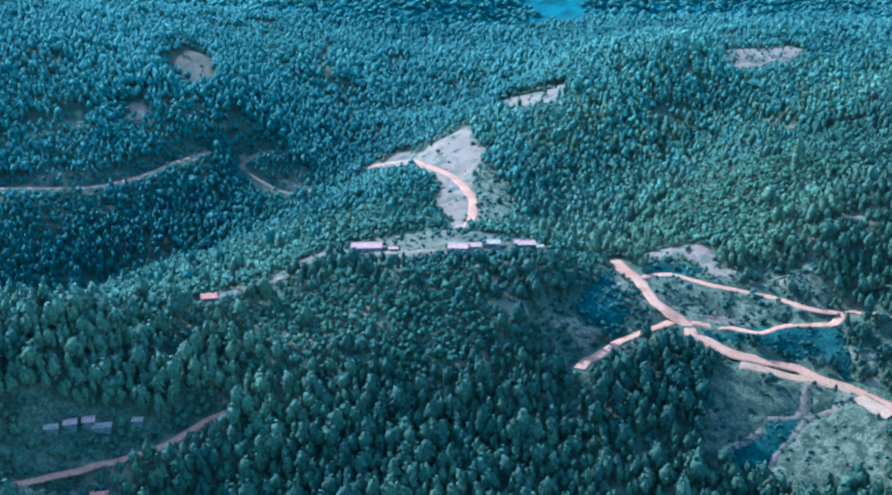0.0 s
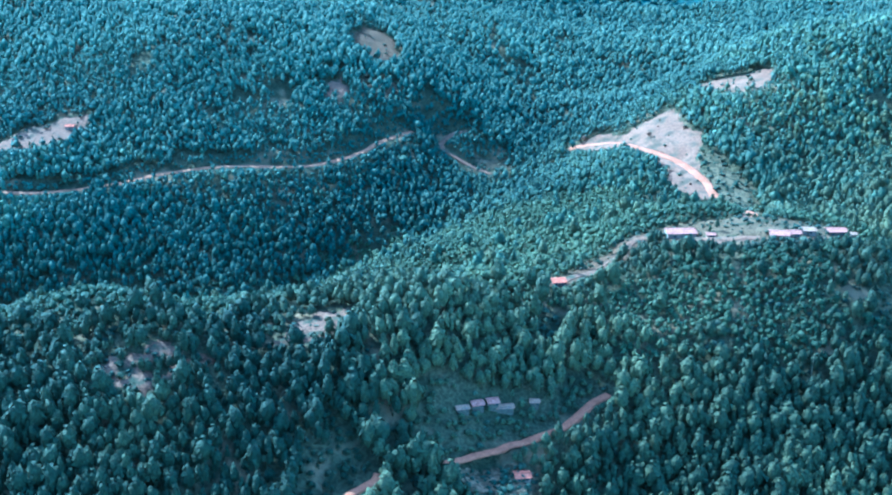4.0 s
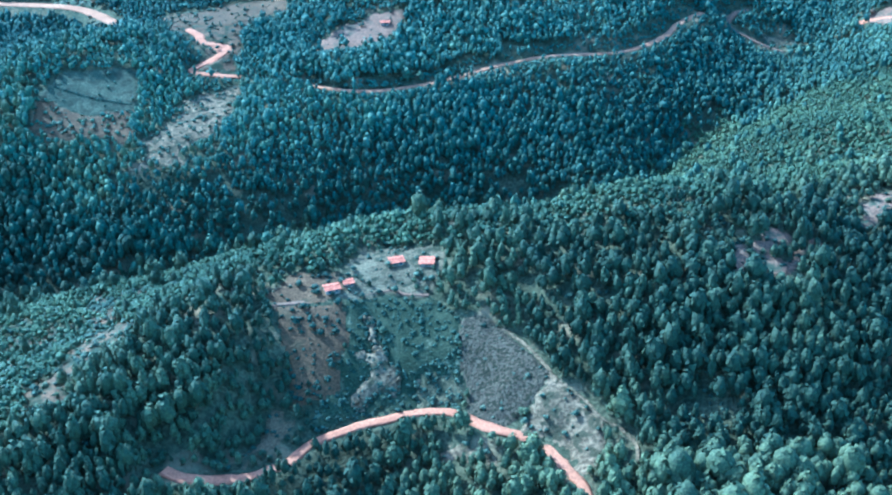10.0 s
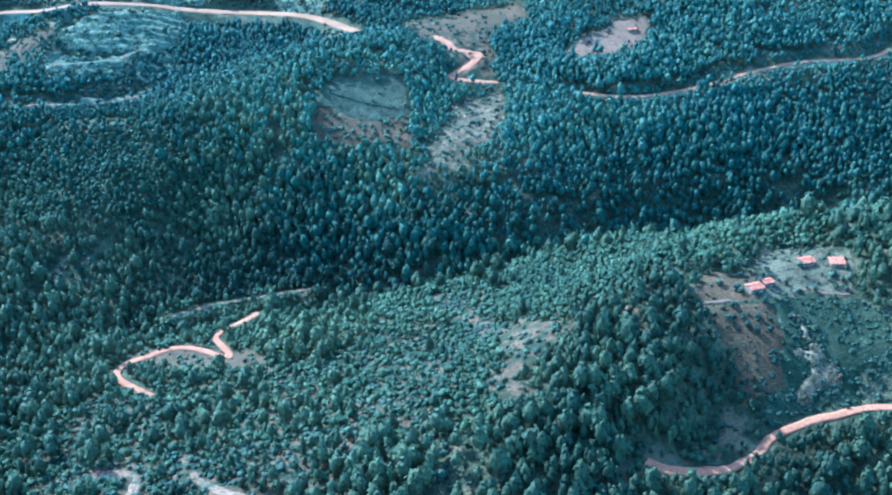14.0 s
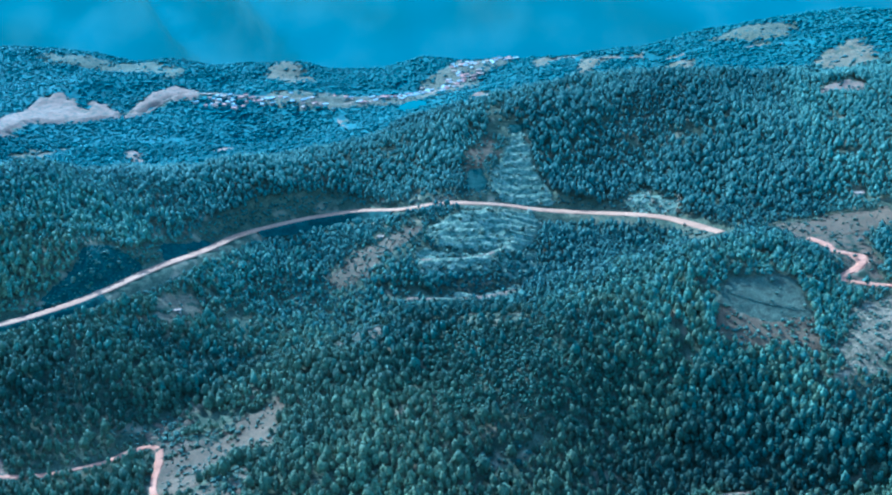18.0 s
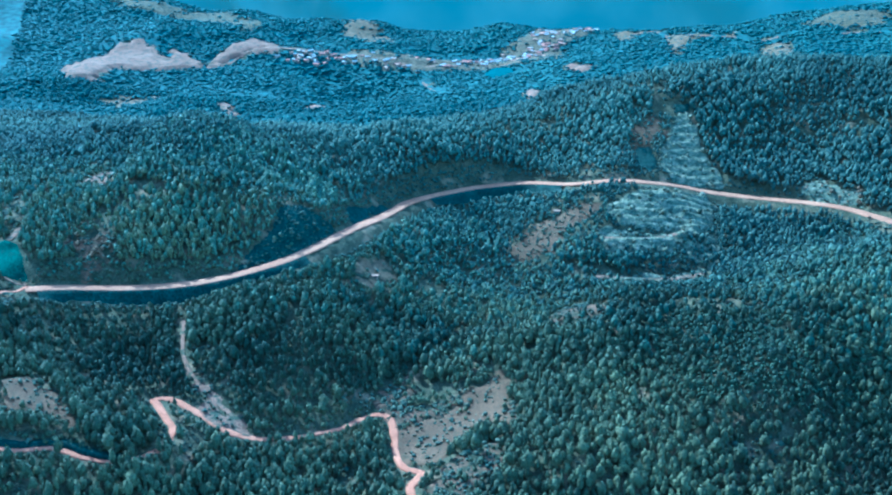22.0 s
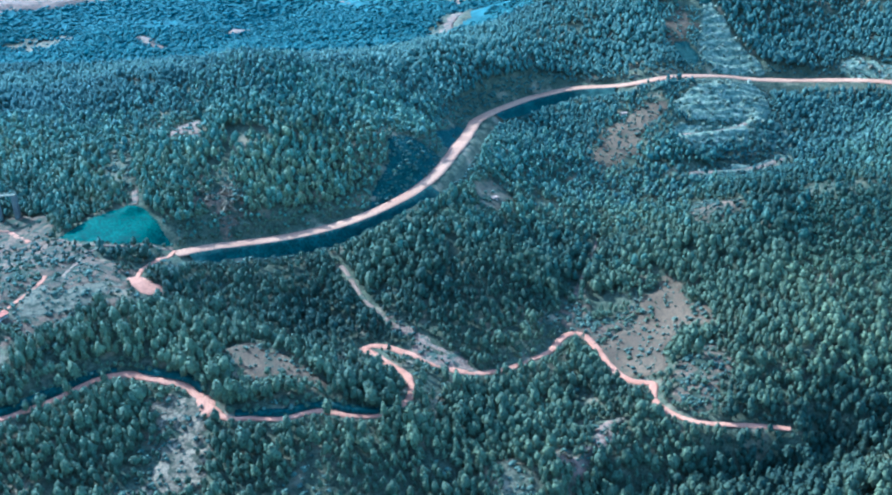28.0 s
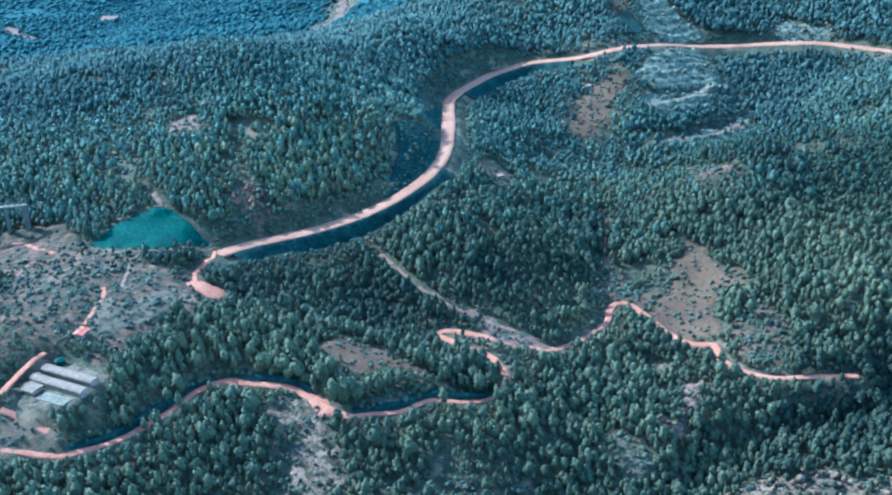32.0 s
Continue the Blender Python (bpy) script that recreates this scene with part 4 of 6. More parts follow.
patch("far_pit", [(-1312, 1700), (-1318, 1795), (-1283, 1790), (-1284, 1692)], SCREE, "distant pale gravel pit in the woods", "clearing", 0, 0, 1.0, 5.0, 6)
patch("far_yards", [(-1445, 1680), (-1427, 1690), (-1345, 1540), (-1365, 1532)], SOIL, "distant strip of pale yards", "yard", 0.1, 0, 1.0, 5.0, 6)
patch("far_meadow", [(-1640, 1680), (-1560, 1720), (-1500, 1660), (-1580, 1600)], DRY, "distant dry meadow", "field", 0.3, 0, 1.0, 8.0, 12)
patch("road_verges", [(-930, 1600), (-975, 1590), (-1060, 1210), (-1020, 1200)], SPARSE, "weedy verges along the distant road", "verge", 0.2, 0, 1.0, 6.0, 10)
patch("high_pit", [(-249, 1846), (-204, 1870), (-180, 1795), (-228, 1774)], SCREE, "distant pale pit on the hill", "clearing", 0, 0, 1.0, 6.0, 6)
patch("crest_field", [(-497, 1021), (-467, 1063), (-448, 1026), (-476, 1018)], SOIL, "pale field on the wooded crest", "field", 0.1, 0.002, 0.4, 2.5, 4)
patch("ridge_gap", [(-212, 381), (-186, 409), (-176, 402), (-198, 381)], SOIL, "bare gap along the ridge crest", "outcrop", 0.08, 0.03, 0.5, 1.6, 6)
patch("slide_grass", [(23, 730), (32, 716), (39, 686), (37, 657), (11, 531), (20, 656), (16, 693)], SPARSE, "grassed flank of the landslide", "bank", 0.05, 0.05, 0.4, 2.0, 4)
patch("soil_spot", [(-231, 856), (-220, 863), (-215, 846), (-222, 835), (-229, 838)], SCREE, "small pale soil spot high in the forest", "clearing", 0.1, 0.01, 0.4, 2.0, 5)
patch("grey_cut", [(-129, 830), (-119, 828), (-92, 829), (-94, 820), (-112, 815), (-125, 821)], GREYFIELD, "grey bare cutting beside the hairpin track", "bank", 0.05, 0.02, 0.4, 2.0, 4)
patch("stubble_toe", [(-432, 286), (-431, 298), (-427, 305), (-425, 312), (-422, 318), (-419, 315), (-416, 312), (-416, 307), (-423, 298)], DRY, "brown terraced toe of the farm slope", "field", 0.0, 0.03, 0.5, 1.4, 2.0)
patch("crop_rocks", [(-392, 348), (-385, 349), (-383, 332), (-379, 326), (-382, 319), (-390, 318), (-393, 325), (-398, 327), (-401, 334), (-395, 337), (-389, 331), (-388, 338)], PALE, "pale rock outcrops in the crop slope", "outcrop", 0.0, 0.12, 1.4, 1.0, 6)
patch("crop_terrace", [(-371, 328), (-359, 325), (-359, 316), (-374, 318), (-375, 322)], SPARSE, "lighter green terrace in the crop slope", "field", 0.0, 0.03, 0.3, 1.4, 2)
patch("loop_plot", [(-366, 297), (-358, 298), (-350, 294), (-348, 290), (-356, 292), (-364, 293)], PALE, "small pale plot below the dirt road", "field", 0.03, 0.05, 0.3, 1.4, 3)
# two more faces with shade laid on as colour
patch("upper_cut", [(-797, 934), (-783, 940), (-775, 920), (-785, 900), (-796, 912)], PAINTED_SHADE, "dark shaded cut face beside the rockslide", "bank", 0, 0, 0.3, 1.6, 2)
patch("crown_cut", [(-767, 992), (-753, 994), (-751, 986), (-763, 981)], PAINTED_SHADE, "dark shaded cut face at the head of the rockslide", "bank", 0, 0, 0.3, 1.6, 2)
patch("spoil_foot", [(-820, 761), (-802, 761), (-777, 767), (-757, 778), (-741, 791), (-740, 778), (-757, 766), (-781, 755), (-809, 749)], RUBBLE, "pale stony strip at the foot of the spoil", "landslide", 0.05, 0.03, 0.8, 1.6, 3)
patch("spoil_flank", [(-763, 813), (-746, 823), (-733, 850), (-720, 835), (-716, 799), (-736, 787), (-754, 796)], RUBBLE, "overgrown stony flank of the spoil", "landslide", 0.4, 0.12, 1.0, 2.0, 8)
patch("knee_fill", [(-623, 851), (-609, 841), (-590, 824), (-608, 779), (-621, 823)], SPARSE, "weedy fill slope below the highway bend", "bank", 0.05, 0.04, 0.5, 1.8, 4)
patch("meadow_scrub", [(-935, 572), (-921, 575), (-919, 552), (-899, 557), (-886, 573), (-889, 558), (-906, 539), (-918, 524), (-926, 533), (-935, 543)], OPENSOIL, "scrub and bare soil beside the dry meadow", "scrub", 0.25, 0.08, 0.4, 1.6, 5)
patch("road_apron", [(-1129, 431), (-1118, 424), (-1110, 412), (-1120, 412), (-1126, 421)], DIRT, "broad red dirt apron at the road bend", "road", 0, 0, 0.2, 1.2, 1.5)
patch("switch_apron", [(-1005, 489), (-997, 493), (-992, 484), (-999, 481)], DIRT, "red dirt apron at the track fork", "road", 0, 0, 0.2, 1.2, 1.5)
patch("track_scar", [(-1041, 532), (-1027, 517), (-1011, 501), (-997, 496), (-991, 486), (-1003, 483), (-1017, 491), (-1032, 511)], SOIL, "stony worn ground between two tracks", "scrub", 0.2, 0.05, 0.4, 1.4, 5)
patch("hill_soil", [(-934, 441), (-925, 447), (-920, 442), (-926, 433), (-935, 429)], SOIL, "small bare soil spot by the woods", "outcrop", 0.05, 0.03, 0.3, 1.4, 3)
patch("path_foot", [(-936, 571), (-926, 574), (-926, 562), (-935, 546), (-941, 548)], OPENSOIL, "bare ground where the path meets the road", "clearing", 0.06, 0.04, 0.3, 1.4, 3)
patch("stone_bank", [(-954, 418), (-944, 427), (-935, 422), (-940, 416), (-953, 411)], SCREE, "pale stony bank in the woods", "outcrop", 0.15, 0.05, 0.6, 1.4, 5)


def warped(poly, ragged, x, y):
    wx = x + (vnoise(x, y, 11, 21) - 0.5) * 2 * ragged + (vnoise(x, y, 4, 22) - 0.5) * ragged
    wy = y + (vnoise(x, y, 11, 23) - 0.5) * 2 * ragged + (vnoise(x, y, 4, 24) - 0.5) * ragged
    return inside(poly, wx, wy)


def lay_patch(k, name, poly, material, label, category, keep, shrubs, rough, gap, ragged):
    p = np.array(poly)
    xs, ys = np.arange(p[:, 0].min() - 6, p[:, 0].max() + 6, gap), np.arange(p[:, 1].min() - 6, p[:, 1].max() + 6, gap)
    gx, gy = np.meshgrid(xs, ys)
    cell = warped(poly, ragged, gx[:-1, :-1] + gap / 2, gy[:-1, :-1] + gap / 2) & (sample(ROAD_GAP, gx[:-1, :-1], gy[:-1, :-1]) > -0.5)
    for other in PATCHES[k + 1:]:
        p = np.array(other[1])
        if (p.min(0) < (xs[-1], ys[-1])).all() and (p.max(0) > (xs[0], ys[0])).all():
            cell &= ~warped(other[1], other[9], gx[:-1, :-1] + gap / 2, gy[:-1, :-1] + gap / 2)
    if not cell.any():
        return
    full = np.zeros(gx.shape, int)
    for a in (0, 1):
        for b in (0, 1):
            full[a:full.shape[0] - 1 + a, b:full.shape[1] - 1 + b] += cell
    away = step(0.0, 5.0, sample(ROAD_GAP, gx, gy))
    z = ground(gx, gy) + np.where(full == 4, 0.28 + 0.003 * k + (1.6 if 5 <= gap < 12 else 0.0) + away * (0.1 + rough * vnoise(gx, gy, 4.5, 31 + k) * 0.8), 0.1)
    if category == "landslide" and name != "landslide":
        f = ((0.8 * gy - 0.22 * gx) / 7.0 + 1.1 * vnoise(gx, gy, 26, 79)) % 1
        z = z + np.where(full == 4, 2.4 * (step(0.3, 0.6, f) - f), 0)
        z = z + np.where(full == 4, 0.7 * np.abs(np.sin(0.9 * gy - 0.3 * gx + 3 * vnoise(gx, gy, 30, 77))) + 0.6 * (vnoise(gx, gy, 5, 78) - 0.3), 0)
    ids = np.arange(gx.size).reshape(gx.shape)
    j, i = np.where(cell)
    faces = np.stack([ids[j, i], ids[j, i + 1], ids[j + 1, i + 1], ids[j + 1, i]], 1)
    used, back = np.unique(faces, return_inverse=True)
    verts = np.stack([gx.ravel(), gy.ravel(), z.ravel()], 1)[used]
    tagged(new(name, fast_mesh(name, verts, back.reshape(faces.shape), material, True)), label, category, kind="structure")


# ridges and gullies of the open woods, away from roads and clearings
calm = np.clip(ROAD_GAP / 1.0, 0, 1e6) < 12
for name, poly, *_ in PATCHES[1:]:
    calm |= inside(poly, MX, MY)
for x, y, r in PADS:
    calm |= np.hypot(MX - x, MY - y) < r + 8
calm = calm.astype(float)
for _ in range(6):
    calm[1:-1, 1:-1] = np.maximum(calm, (calm + np.roll(calm, 1, 0) + np.roll(calm, -1, 0) + np.roll(calm, 1, 1) + np.roll(calm, -1, 1)) / 5 * 1.15)[1:-1, 1:-1]
fold = np.abs(2 * vnoise(MX + 0.4 * MY + 25 * vnoise(MX, MY, 60, 103), MY, 100, 101) - 1)
GROUND += (1 - np.clip(calm, 0, 1)) * step(260, 420, MY) * (1 - step(1100, 1250, MY)) * (11 * (fold - 0.36) + 4 * (np.abs(2 * vnoise(MX, MY, 44, 102) - 1) - 0.4))



def gully(points, depth, north, south):
    """A stream bed cut into the ground, steeper on one side."""
    bed = smooth_line(points, 4.0)
    lo, hi = bed.min(0) - 90, bed.max(0) + 90
    iy, ix = np.where((MX > lo[0]) & (MX < hi[0]) & (MY > lo[1]) & (MY < hi[1]))
    best, off = np.full(len(iy), 1e9), np.zeros(len(iy))
    for (px, py), (dx, dy) in zip(bed, np.gradient(bed, axis=0)):
        ox, oy = MX[iy, ix] - px, MY[iy, ix] - py
        near = np.hypot(ox, oy) < best
        best[near], off[near] = np.hypot(ox, oy)[near], (dx * oy - dy * ox)[near]
    GROUND[iy, ix] -= depth * step(2, 14, ROAD_GAP[iy, ix]) * np.exp(-(best / np.where(off > 0, north, south)) ** 2)


gully([(-940, 395), (-916, 406), (-888, 412), (-858, 422), (-819, 433)], 15, 12, 34)
CREASE = [(-671, 488), (-607, 517), (-535, 538), (-474, 561), (-410, 593), (-325, 612), (-260, 605), (-206, 681), (-154, 722)]
gully(CREASE, 12, 16, 26)
gully([(-423, 322), (-428, 307), (-439, 289)], 7, 9, 9)

for k, row in enumerate(PATCHES):
    lay_patch(k, *row)

ids = np.arange(MX.size).reshape(MX.shape)
quads = np.stack([ids[:-1, :-1].ravel(), ids[:-1, 1:].ravel(), ids[1:, 1:].ravel(), ids[1:, :-1].ravel()], 1)
tagged(new("ground", fast_mesh("ground", np.stack([MX.ravel(), MY.ravel(), GROUND.ravel()], 1), quads, LITTER, True)), "rolling forest floor of dark litter and dry grass", "ground", kind="structure")

for name, line, z, half, material, label, category in ROADS:
    d = np.gradient(line, axis=0)
    d /= np.linalg.norm(d, axis=1)[:, None]
    side = np.stack([d[:, 1], -d[:, 0]], 1)
    wob = 0.35 * (vnoise(line[:, 0], line[:, 1], 5, 41) - 0.5)
    worn = 0.07 if name == "highway" else 0.35
    rows = []
    for s, dz in ((-1.08, -0.5), (-1.0, 0.0), (-0.45, 0.06), (-0.2, -0.02), (0.2, 0.06), (0.45, -0.02), (1.0, 0.0), (1.08, -0.5)):
        off = side * (half * s * (1 + worn * (vnoise(line[:, 0], line[:, 1], 7, 50 + s) - 0.5) + worn * (vnoise(line[:, 0], line[:, 1], 2.6, 60 + s) - 0.5)) + wob)[:, None]
        rows.append(np.c_[line + off, z + dz + 0.12])
    v = np.stack(rows, 1)
    n, m = v.shape[:2]
    ids = np.arange(n * m).reshape(n, m)
    f = np.stack([ids[:-1, :-1].ravel(), ids[:-1, 1:].ravel(), ids[1:, 1:].ravel(), ids[1:, :-1].ravel()], 1)
    tagged(new(name, fast_mesh(name, v.reshape(-1, 3), f, material, True)), label, category, kind="structure")

# the highway's steep fill banks on the valley side, shade painted in dark
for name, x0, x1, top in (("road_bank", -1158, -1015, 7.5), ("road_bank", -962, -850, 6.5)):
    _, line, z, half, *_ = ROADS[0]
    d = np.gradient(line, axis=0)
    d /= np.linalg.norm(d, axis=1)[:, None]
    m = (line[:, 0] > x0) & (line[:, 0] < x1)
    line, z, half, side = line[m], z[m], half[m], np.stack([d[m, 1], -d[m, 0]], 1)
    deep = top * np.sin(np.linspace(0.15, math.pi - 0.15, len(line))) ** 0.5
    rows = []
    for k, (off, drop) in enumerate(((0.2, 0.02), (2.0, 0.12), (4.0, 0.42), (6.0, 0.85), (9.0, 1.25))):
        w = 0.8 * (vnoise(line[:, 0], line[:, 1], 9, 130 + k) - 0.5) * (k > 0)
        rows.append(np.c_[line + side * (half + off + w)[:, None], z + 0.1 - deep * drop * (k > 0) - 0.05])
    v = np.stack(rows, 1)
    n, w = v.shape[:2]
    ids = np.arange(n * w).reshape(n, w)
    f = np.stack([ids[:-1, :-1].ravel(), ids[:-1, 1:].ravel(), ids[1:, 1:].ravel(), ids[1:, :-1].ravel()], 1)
    tagged(new(name, fast_mesh(name, v.reshape(-1, 3), f, PAINTED_SHADE, True)), "steep fill bank under the highway, coloured dark for shade", "bank", kind="structure")

# raw cut banks on the hill side of the forest road, coloured as shaded
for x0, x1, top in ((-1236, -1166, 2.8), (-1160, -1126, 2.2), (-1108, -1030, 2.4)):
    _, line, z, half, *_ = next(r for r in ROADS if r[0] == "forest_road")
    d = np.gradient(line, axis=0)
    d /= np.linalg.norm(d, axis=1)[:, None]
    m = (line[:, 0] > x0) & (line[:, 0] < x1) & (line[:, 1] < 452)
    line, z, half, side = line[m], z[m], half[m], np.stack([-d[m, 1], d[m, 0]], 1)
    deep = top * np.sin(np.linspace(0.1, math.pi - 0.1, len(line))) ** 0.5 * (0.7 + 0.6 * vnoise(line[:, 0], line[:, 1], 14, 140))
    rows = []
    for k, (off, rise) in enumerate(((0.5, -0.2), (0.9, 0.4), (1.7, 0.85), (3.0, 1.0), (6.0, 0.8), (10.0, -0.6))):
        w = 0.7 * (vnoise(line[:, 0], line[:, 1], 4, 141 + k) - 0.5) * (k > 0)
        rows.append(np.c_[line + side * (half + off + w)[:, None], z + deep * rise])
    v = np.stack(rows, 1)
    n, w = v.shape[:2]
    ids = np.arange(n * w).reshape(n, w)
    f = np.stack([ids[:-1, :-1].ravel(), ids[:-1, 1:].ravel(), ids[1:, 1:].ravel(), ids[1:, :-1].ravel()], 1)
    tagged(new("cut_bank", fast_mesh("cut_bank", v.reshape(-1, 3), f, PAINTED_SHADE, True)), "low cut bank above the forest road, coloured dark for shade", "bank", kind="structure")

# ---- woods ----
rng = np.random.default_rng(7)


def ball(level):
    """A unit ball of flat faces, open below: level 0 has 8 faces, 1 has 20, 2 has 32, 3 has 80."""
    g = (1 + 5 ** 0.5) / 2
    if level in (0, 2):
        v = np.array([(1, 0, 0), (0, 1, 0), (-1, 0, 0), (0, -1, 0), (0, 0, 1), (0, 0, -1)], float)
        f = [(0, 1, 4), (1, 2, 4), (2, 3, 4), (3, 0, 4), (1, 0, 5), (2, 1, 5), (3, 2, 5), (0, 3, 5)]
    else:
        v = np.array([(-1, g, 0), (1, g, 0), (-1, -g, 0), (1, -g, 0), (0, -1, g), (0, 1, g), (0, -1, -g), (0, 1, -g), (g, 0, -1), (g, 0, 1), (-g, 0, -1), (-g, 0, 1)], float)
        f = [(0, 11, 5), (0, 5, 1), (0, 1, 7), (0, 7, 10), (0, 10, 11), (1, 5, 9), (5, 11, 4), (11, 10, 2), (10, 7, 6), (7, 1, 8),
             (3, 9, 4), (3, 4, 2), (3, 2, 6), (3, 6, 8), (3, 8, 9), (4, 9, 5), (2, 4, 11), (6, 2, 10), (8, 6, 7), (9, 8, 1)]
    v = list(map(tuple, v / np.linalg.norm(v, axis=1)[:, None]))
    if level > 1:
        mids, finer = {}, []

        def mid(i, j):
            k = (min(i, j), max(i, j))
            if k not in mids:
                m = (np.array(v[i]) + np.array(v[j])) / 2
                mids[k] = len(v)
                v.append(tuple(m / np.linalg.norm(m)))
            return mids[k]

        for i, j, k in f:
            x, y, z = mid(i, j), mid(j, k), mid(k, i)
            finer += [(i, x, z), (x, j, y), (z, y, k), (x, y, z)]
        f = finer
    v, f = np.array(v), np.array(f)
    return v, f[v[f].mean(1)[:, 2] > -0.62]


def crown(level, sprays, slim, pointed, seed, trunk=False):
    """A tree 1 high and about 1 wide: an uneven lobed head on a stem, with loose sprays round it. pointed: 0 a round head, 1 a cone."""
    r = np.random.default_rng(seed)
    v, f = ball(level)
    lobes = r.normal(0, 1, (7, 3))
    lobes /= np.linalg.norm(lobes, axis=1)[:, None]
    swell = np.zeros(len(v))
    for k, d in enumerate(lobes):
        swell += (0.30 if k < 4 else -0.26) * np.exp((v @ d - 1) * 5.0)
    swell += r.normal(0, 0.05, len(v))
    up = (v[:, 2:] + 1) / 2
    v = v * (1 + swell)[:, None] * (0.80 if sprays > 6 else 0.95)
    taper = (1 - pointed) + pointed * (1.18 - 0.92 * up)
    v = np.c_[v[:, :2] * taper * 0.5 * slim, 0.60 + 0.38 * v[:, 2]]
    vs, fs, n0 = [v], [f], len(v)
    for k in range(sprays):
        ang, t = k * 2.4 + r.uniform(-0.4, 0.4), (k + 0.5) / sprays
        h = 0.30 + 0.66 * t
        reach = 0.5 * slim * ((1 - pointed) * math.sin(math.pi * (0.20 + 0.76 * t)) + pointed * (1.10 - 1.0 * t)) * r.uniform(0.72, 1.12)
        out = Vector((math.cos(ang), math.sin(ang), 1.7 * (t - 0.2))) + Vector(r.normal(0, 0.36, 3))
        turn = np.array(out.to_track_quat("Z", "Y").to_matrix())
        size, spin = slim * r.uniform(0.13, 0.22) * (26 / max(sprays, 8)) ** 0.3, r.uniform(0, 6.28)
        tri = np.array([(math.cos(spin + a) * w, math.sin(spin + a) * w, 0) for a, w in zip((0, 2.1, 4.2), r.uniform(0.6, 1.3, 3))]) * size
        vs.append(tri @ turn.T * (1, 1, 0.7) + (reach * math.cos(ang), reach * math.sin(ang), h))
        fs.append(np.array([[n0, n0 + 1, n0 + 2]]))
        n0 += 3
    if trunk:
        vs.append(np.array([(0.025 * math.cos(a), 0.025 * math.sin(a), z) for z in (0, 0.4) for a in (0, 2.1, 4.2)]))
        fs.append(n0 + np.array([(0, 1, 4), (0, 4, 3), (1, 2, 5), (1, 5, 4), (2, 0, 3), (2, 3, 5)]))
    return np.vstack(vs), np.vstack(fs)


SHAPES = ((1.0, 0.1), (0.92, 0.45), (1.15, 0.0), (0.78, 0.8), (1.05, 0.2), (0.95, 0.3))
BUILT = {0: (0, 0), 5: (0, 5), 12: (0, 8), 22: (1, 13), 50: (1, 26)}
CROWNS = {n: [crown(lv, sp, a, p, 10 * n + k) for k, (a, p) in enumerate(SHAPES)] for n, (lv, sp) in BUILT.items()}


def wood(name, x, y, height, width, detail, material, label, category="forest"):
    """One stretch of forest: all its trees joined, as nobody could count them."""
    if len(x) == 0:
        return
    z = ground(x, y)
    pick, turn = rng.integers(0, 6, len(x)), rng.uniform(0, 6.283, len(x))
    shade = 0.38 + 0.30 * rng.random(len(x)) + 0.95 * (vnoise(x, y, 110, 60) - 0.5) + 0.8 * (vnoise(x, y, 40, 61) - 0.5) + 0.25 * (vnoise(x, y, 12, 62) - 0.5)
    # stand tones, among them valley shade put into the tree colour
    for more, poly in STAND_SHADES:
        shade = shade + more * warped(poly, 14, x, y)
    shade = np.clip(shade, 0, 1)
    V, F, T, base = [], [], [], 0
    for k in range(6):
        m = pick == k
        n = int(m.sum())
        if not n:
            continue
        v, f = CROWNS[detail][k]
        c, s = np.cos(turn[m])[:, None], np.sin(turn[m])[:, None]
        w, h = width[m][:, None], height[m][:, None]
        vv = np.stack([(v[:, 0] * c - v[:, 1] * s) * w + x[m][:, None], (v[:, 0] * s + v[:, 1] * c) * w + y[m][:, None], v[:, 2] * h + z[m][:, None] - 0.3], 2)
        V.append(vv.reshape(-1, 3))
        F.append((f[None] + (np.arange(n) * len(v))[:, None, None]).reshape(-1, 3) + base)
        T.append(np.repeat(shade[m], len(v)))
        base += n * len(v)
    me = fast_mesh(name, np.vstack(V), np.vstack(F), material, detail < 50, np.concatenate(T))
    tagged(new(name, me), label, category, kind="stuff")


def scatter(x0, x1, y0, y1, gap):
    """Jittered places in a box."""
    gx, gy = np.meshgrid(np.arange(x0, x1, gap), np.arange(y0, y1, gap * 0.88))
    gx = gx + (np.arange(gx.shape[0]) % 2)[:, None] * gap / 2
    return gx.ravel() + rng.uniform(-0.42, 0.42, gx.size) * gap, gy.ravel() + rng.uniform(-0.42, 0.42, gx.size) * gap


LOW = []
HOMES = [(-36, 504, 8), (-23, 498, 3), (5, 490, 5), (13, 492, 4), (20, 498, 4), (35, 504, 5), (42, 500, 3), (-96, 450, 4), (-116, 347, 4), (-405, 362, 4), (-399, 367, 3), (-381, 379, 4), (-369, 379, 4), (-968, 688, 3), (-397, 769, 4), (-489, 857, 4), (-855, 839, 3), (-1228, 468, 4), (-1248, 430, 6), (-1232, 437, 14), (-1237, 429, 14), (-1238, 420, 10), (-122, 375, 4), (-126, 375, 3), (-132, 372, 3), (-137, 368, 3), (-110, 380, 3)]


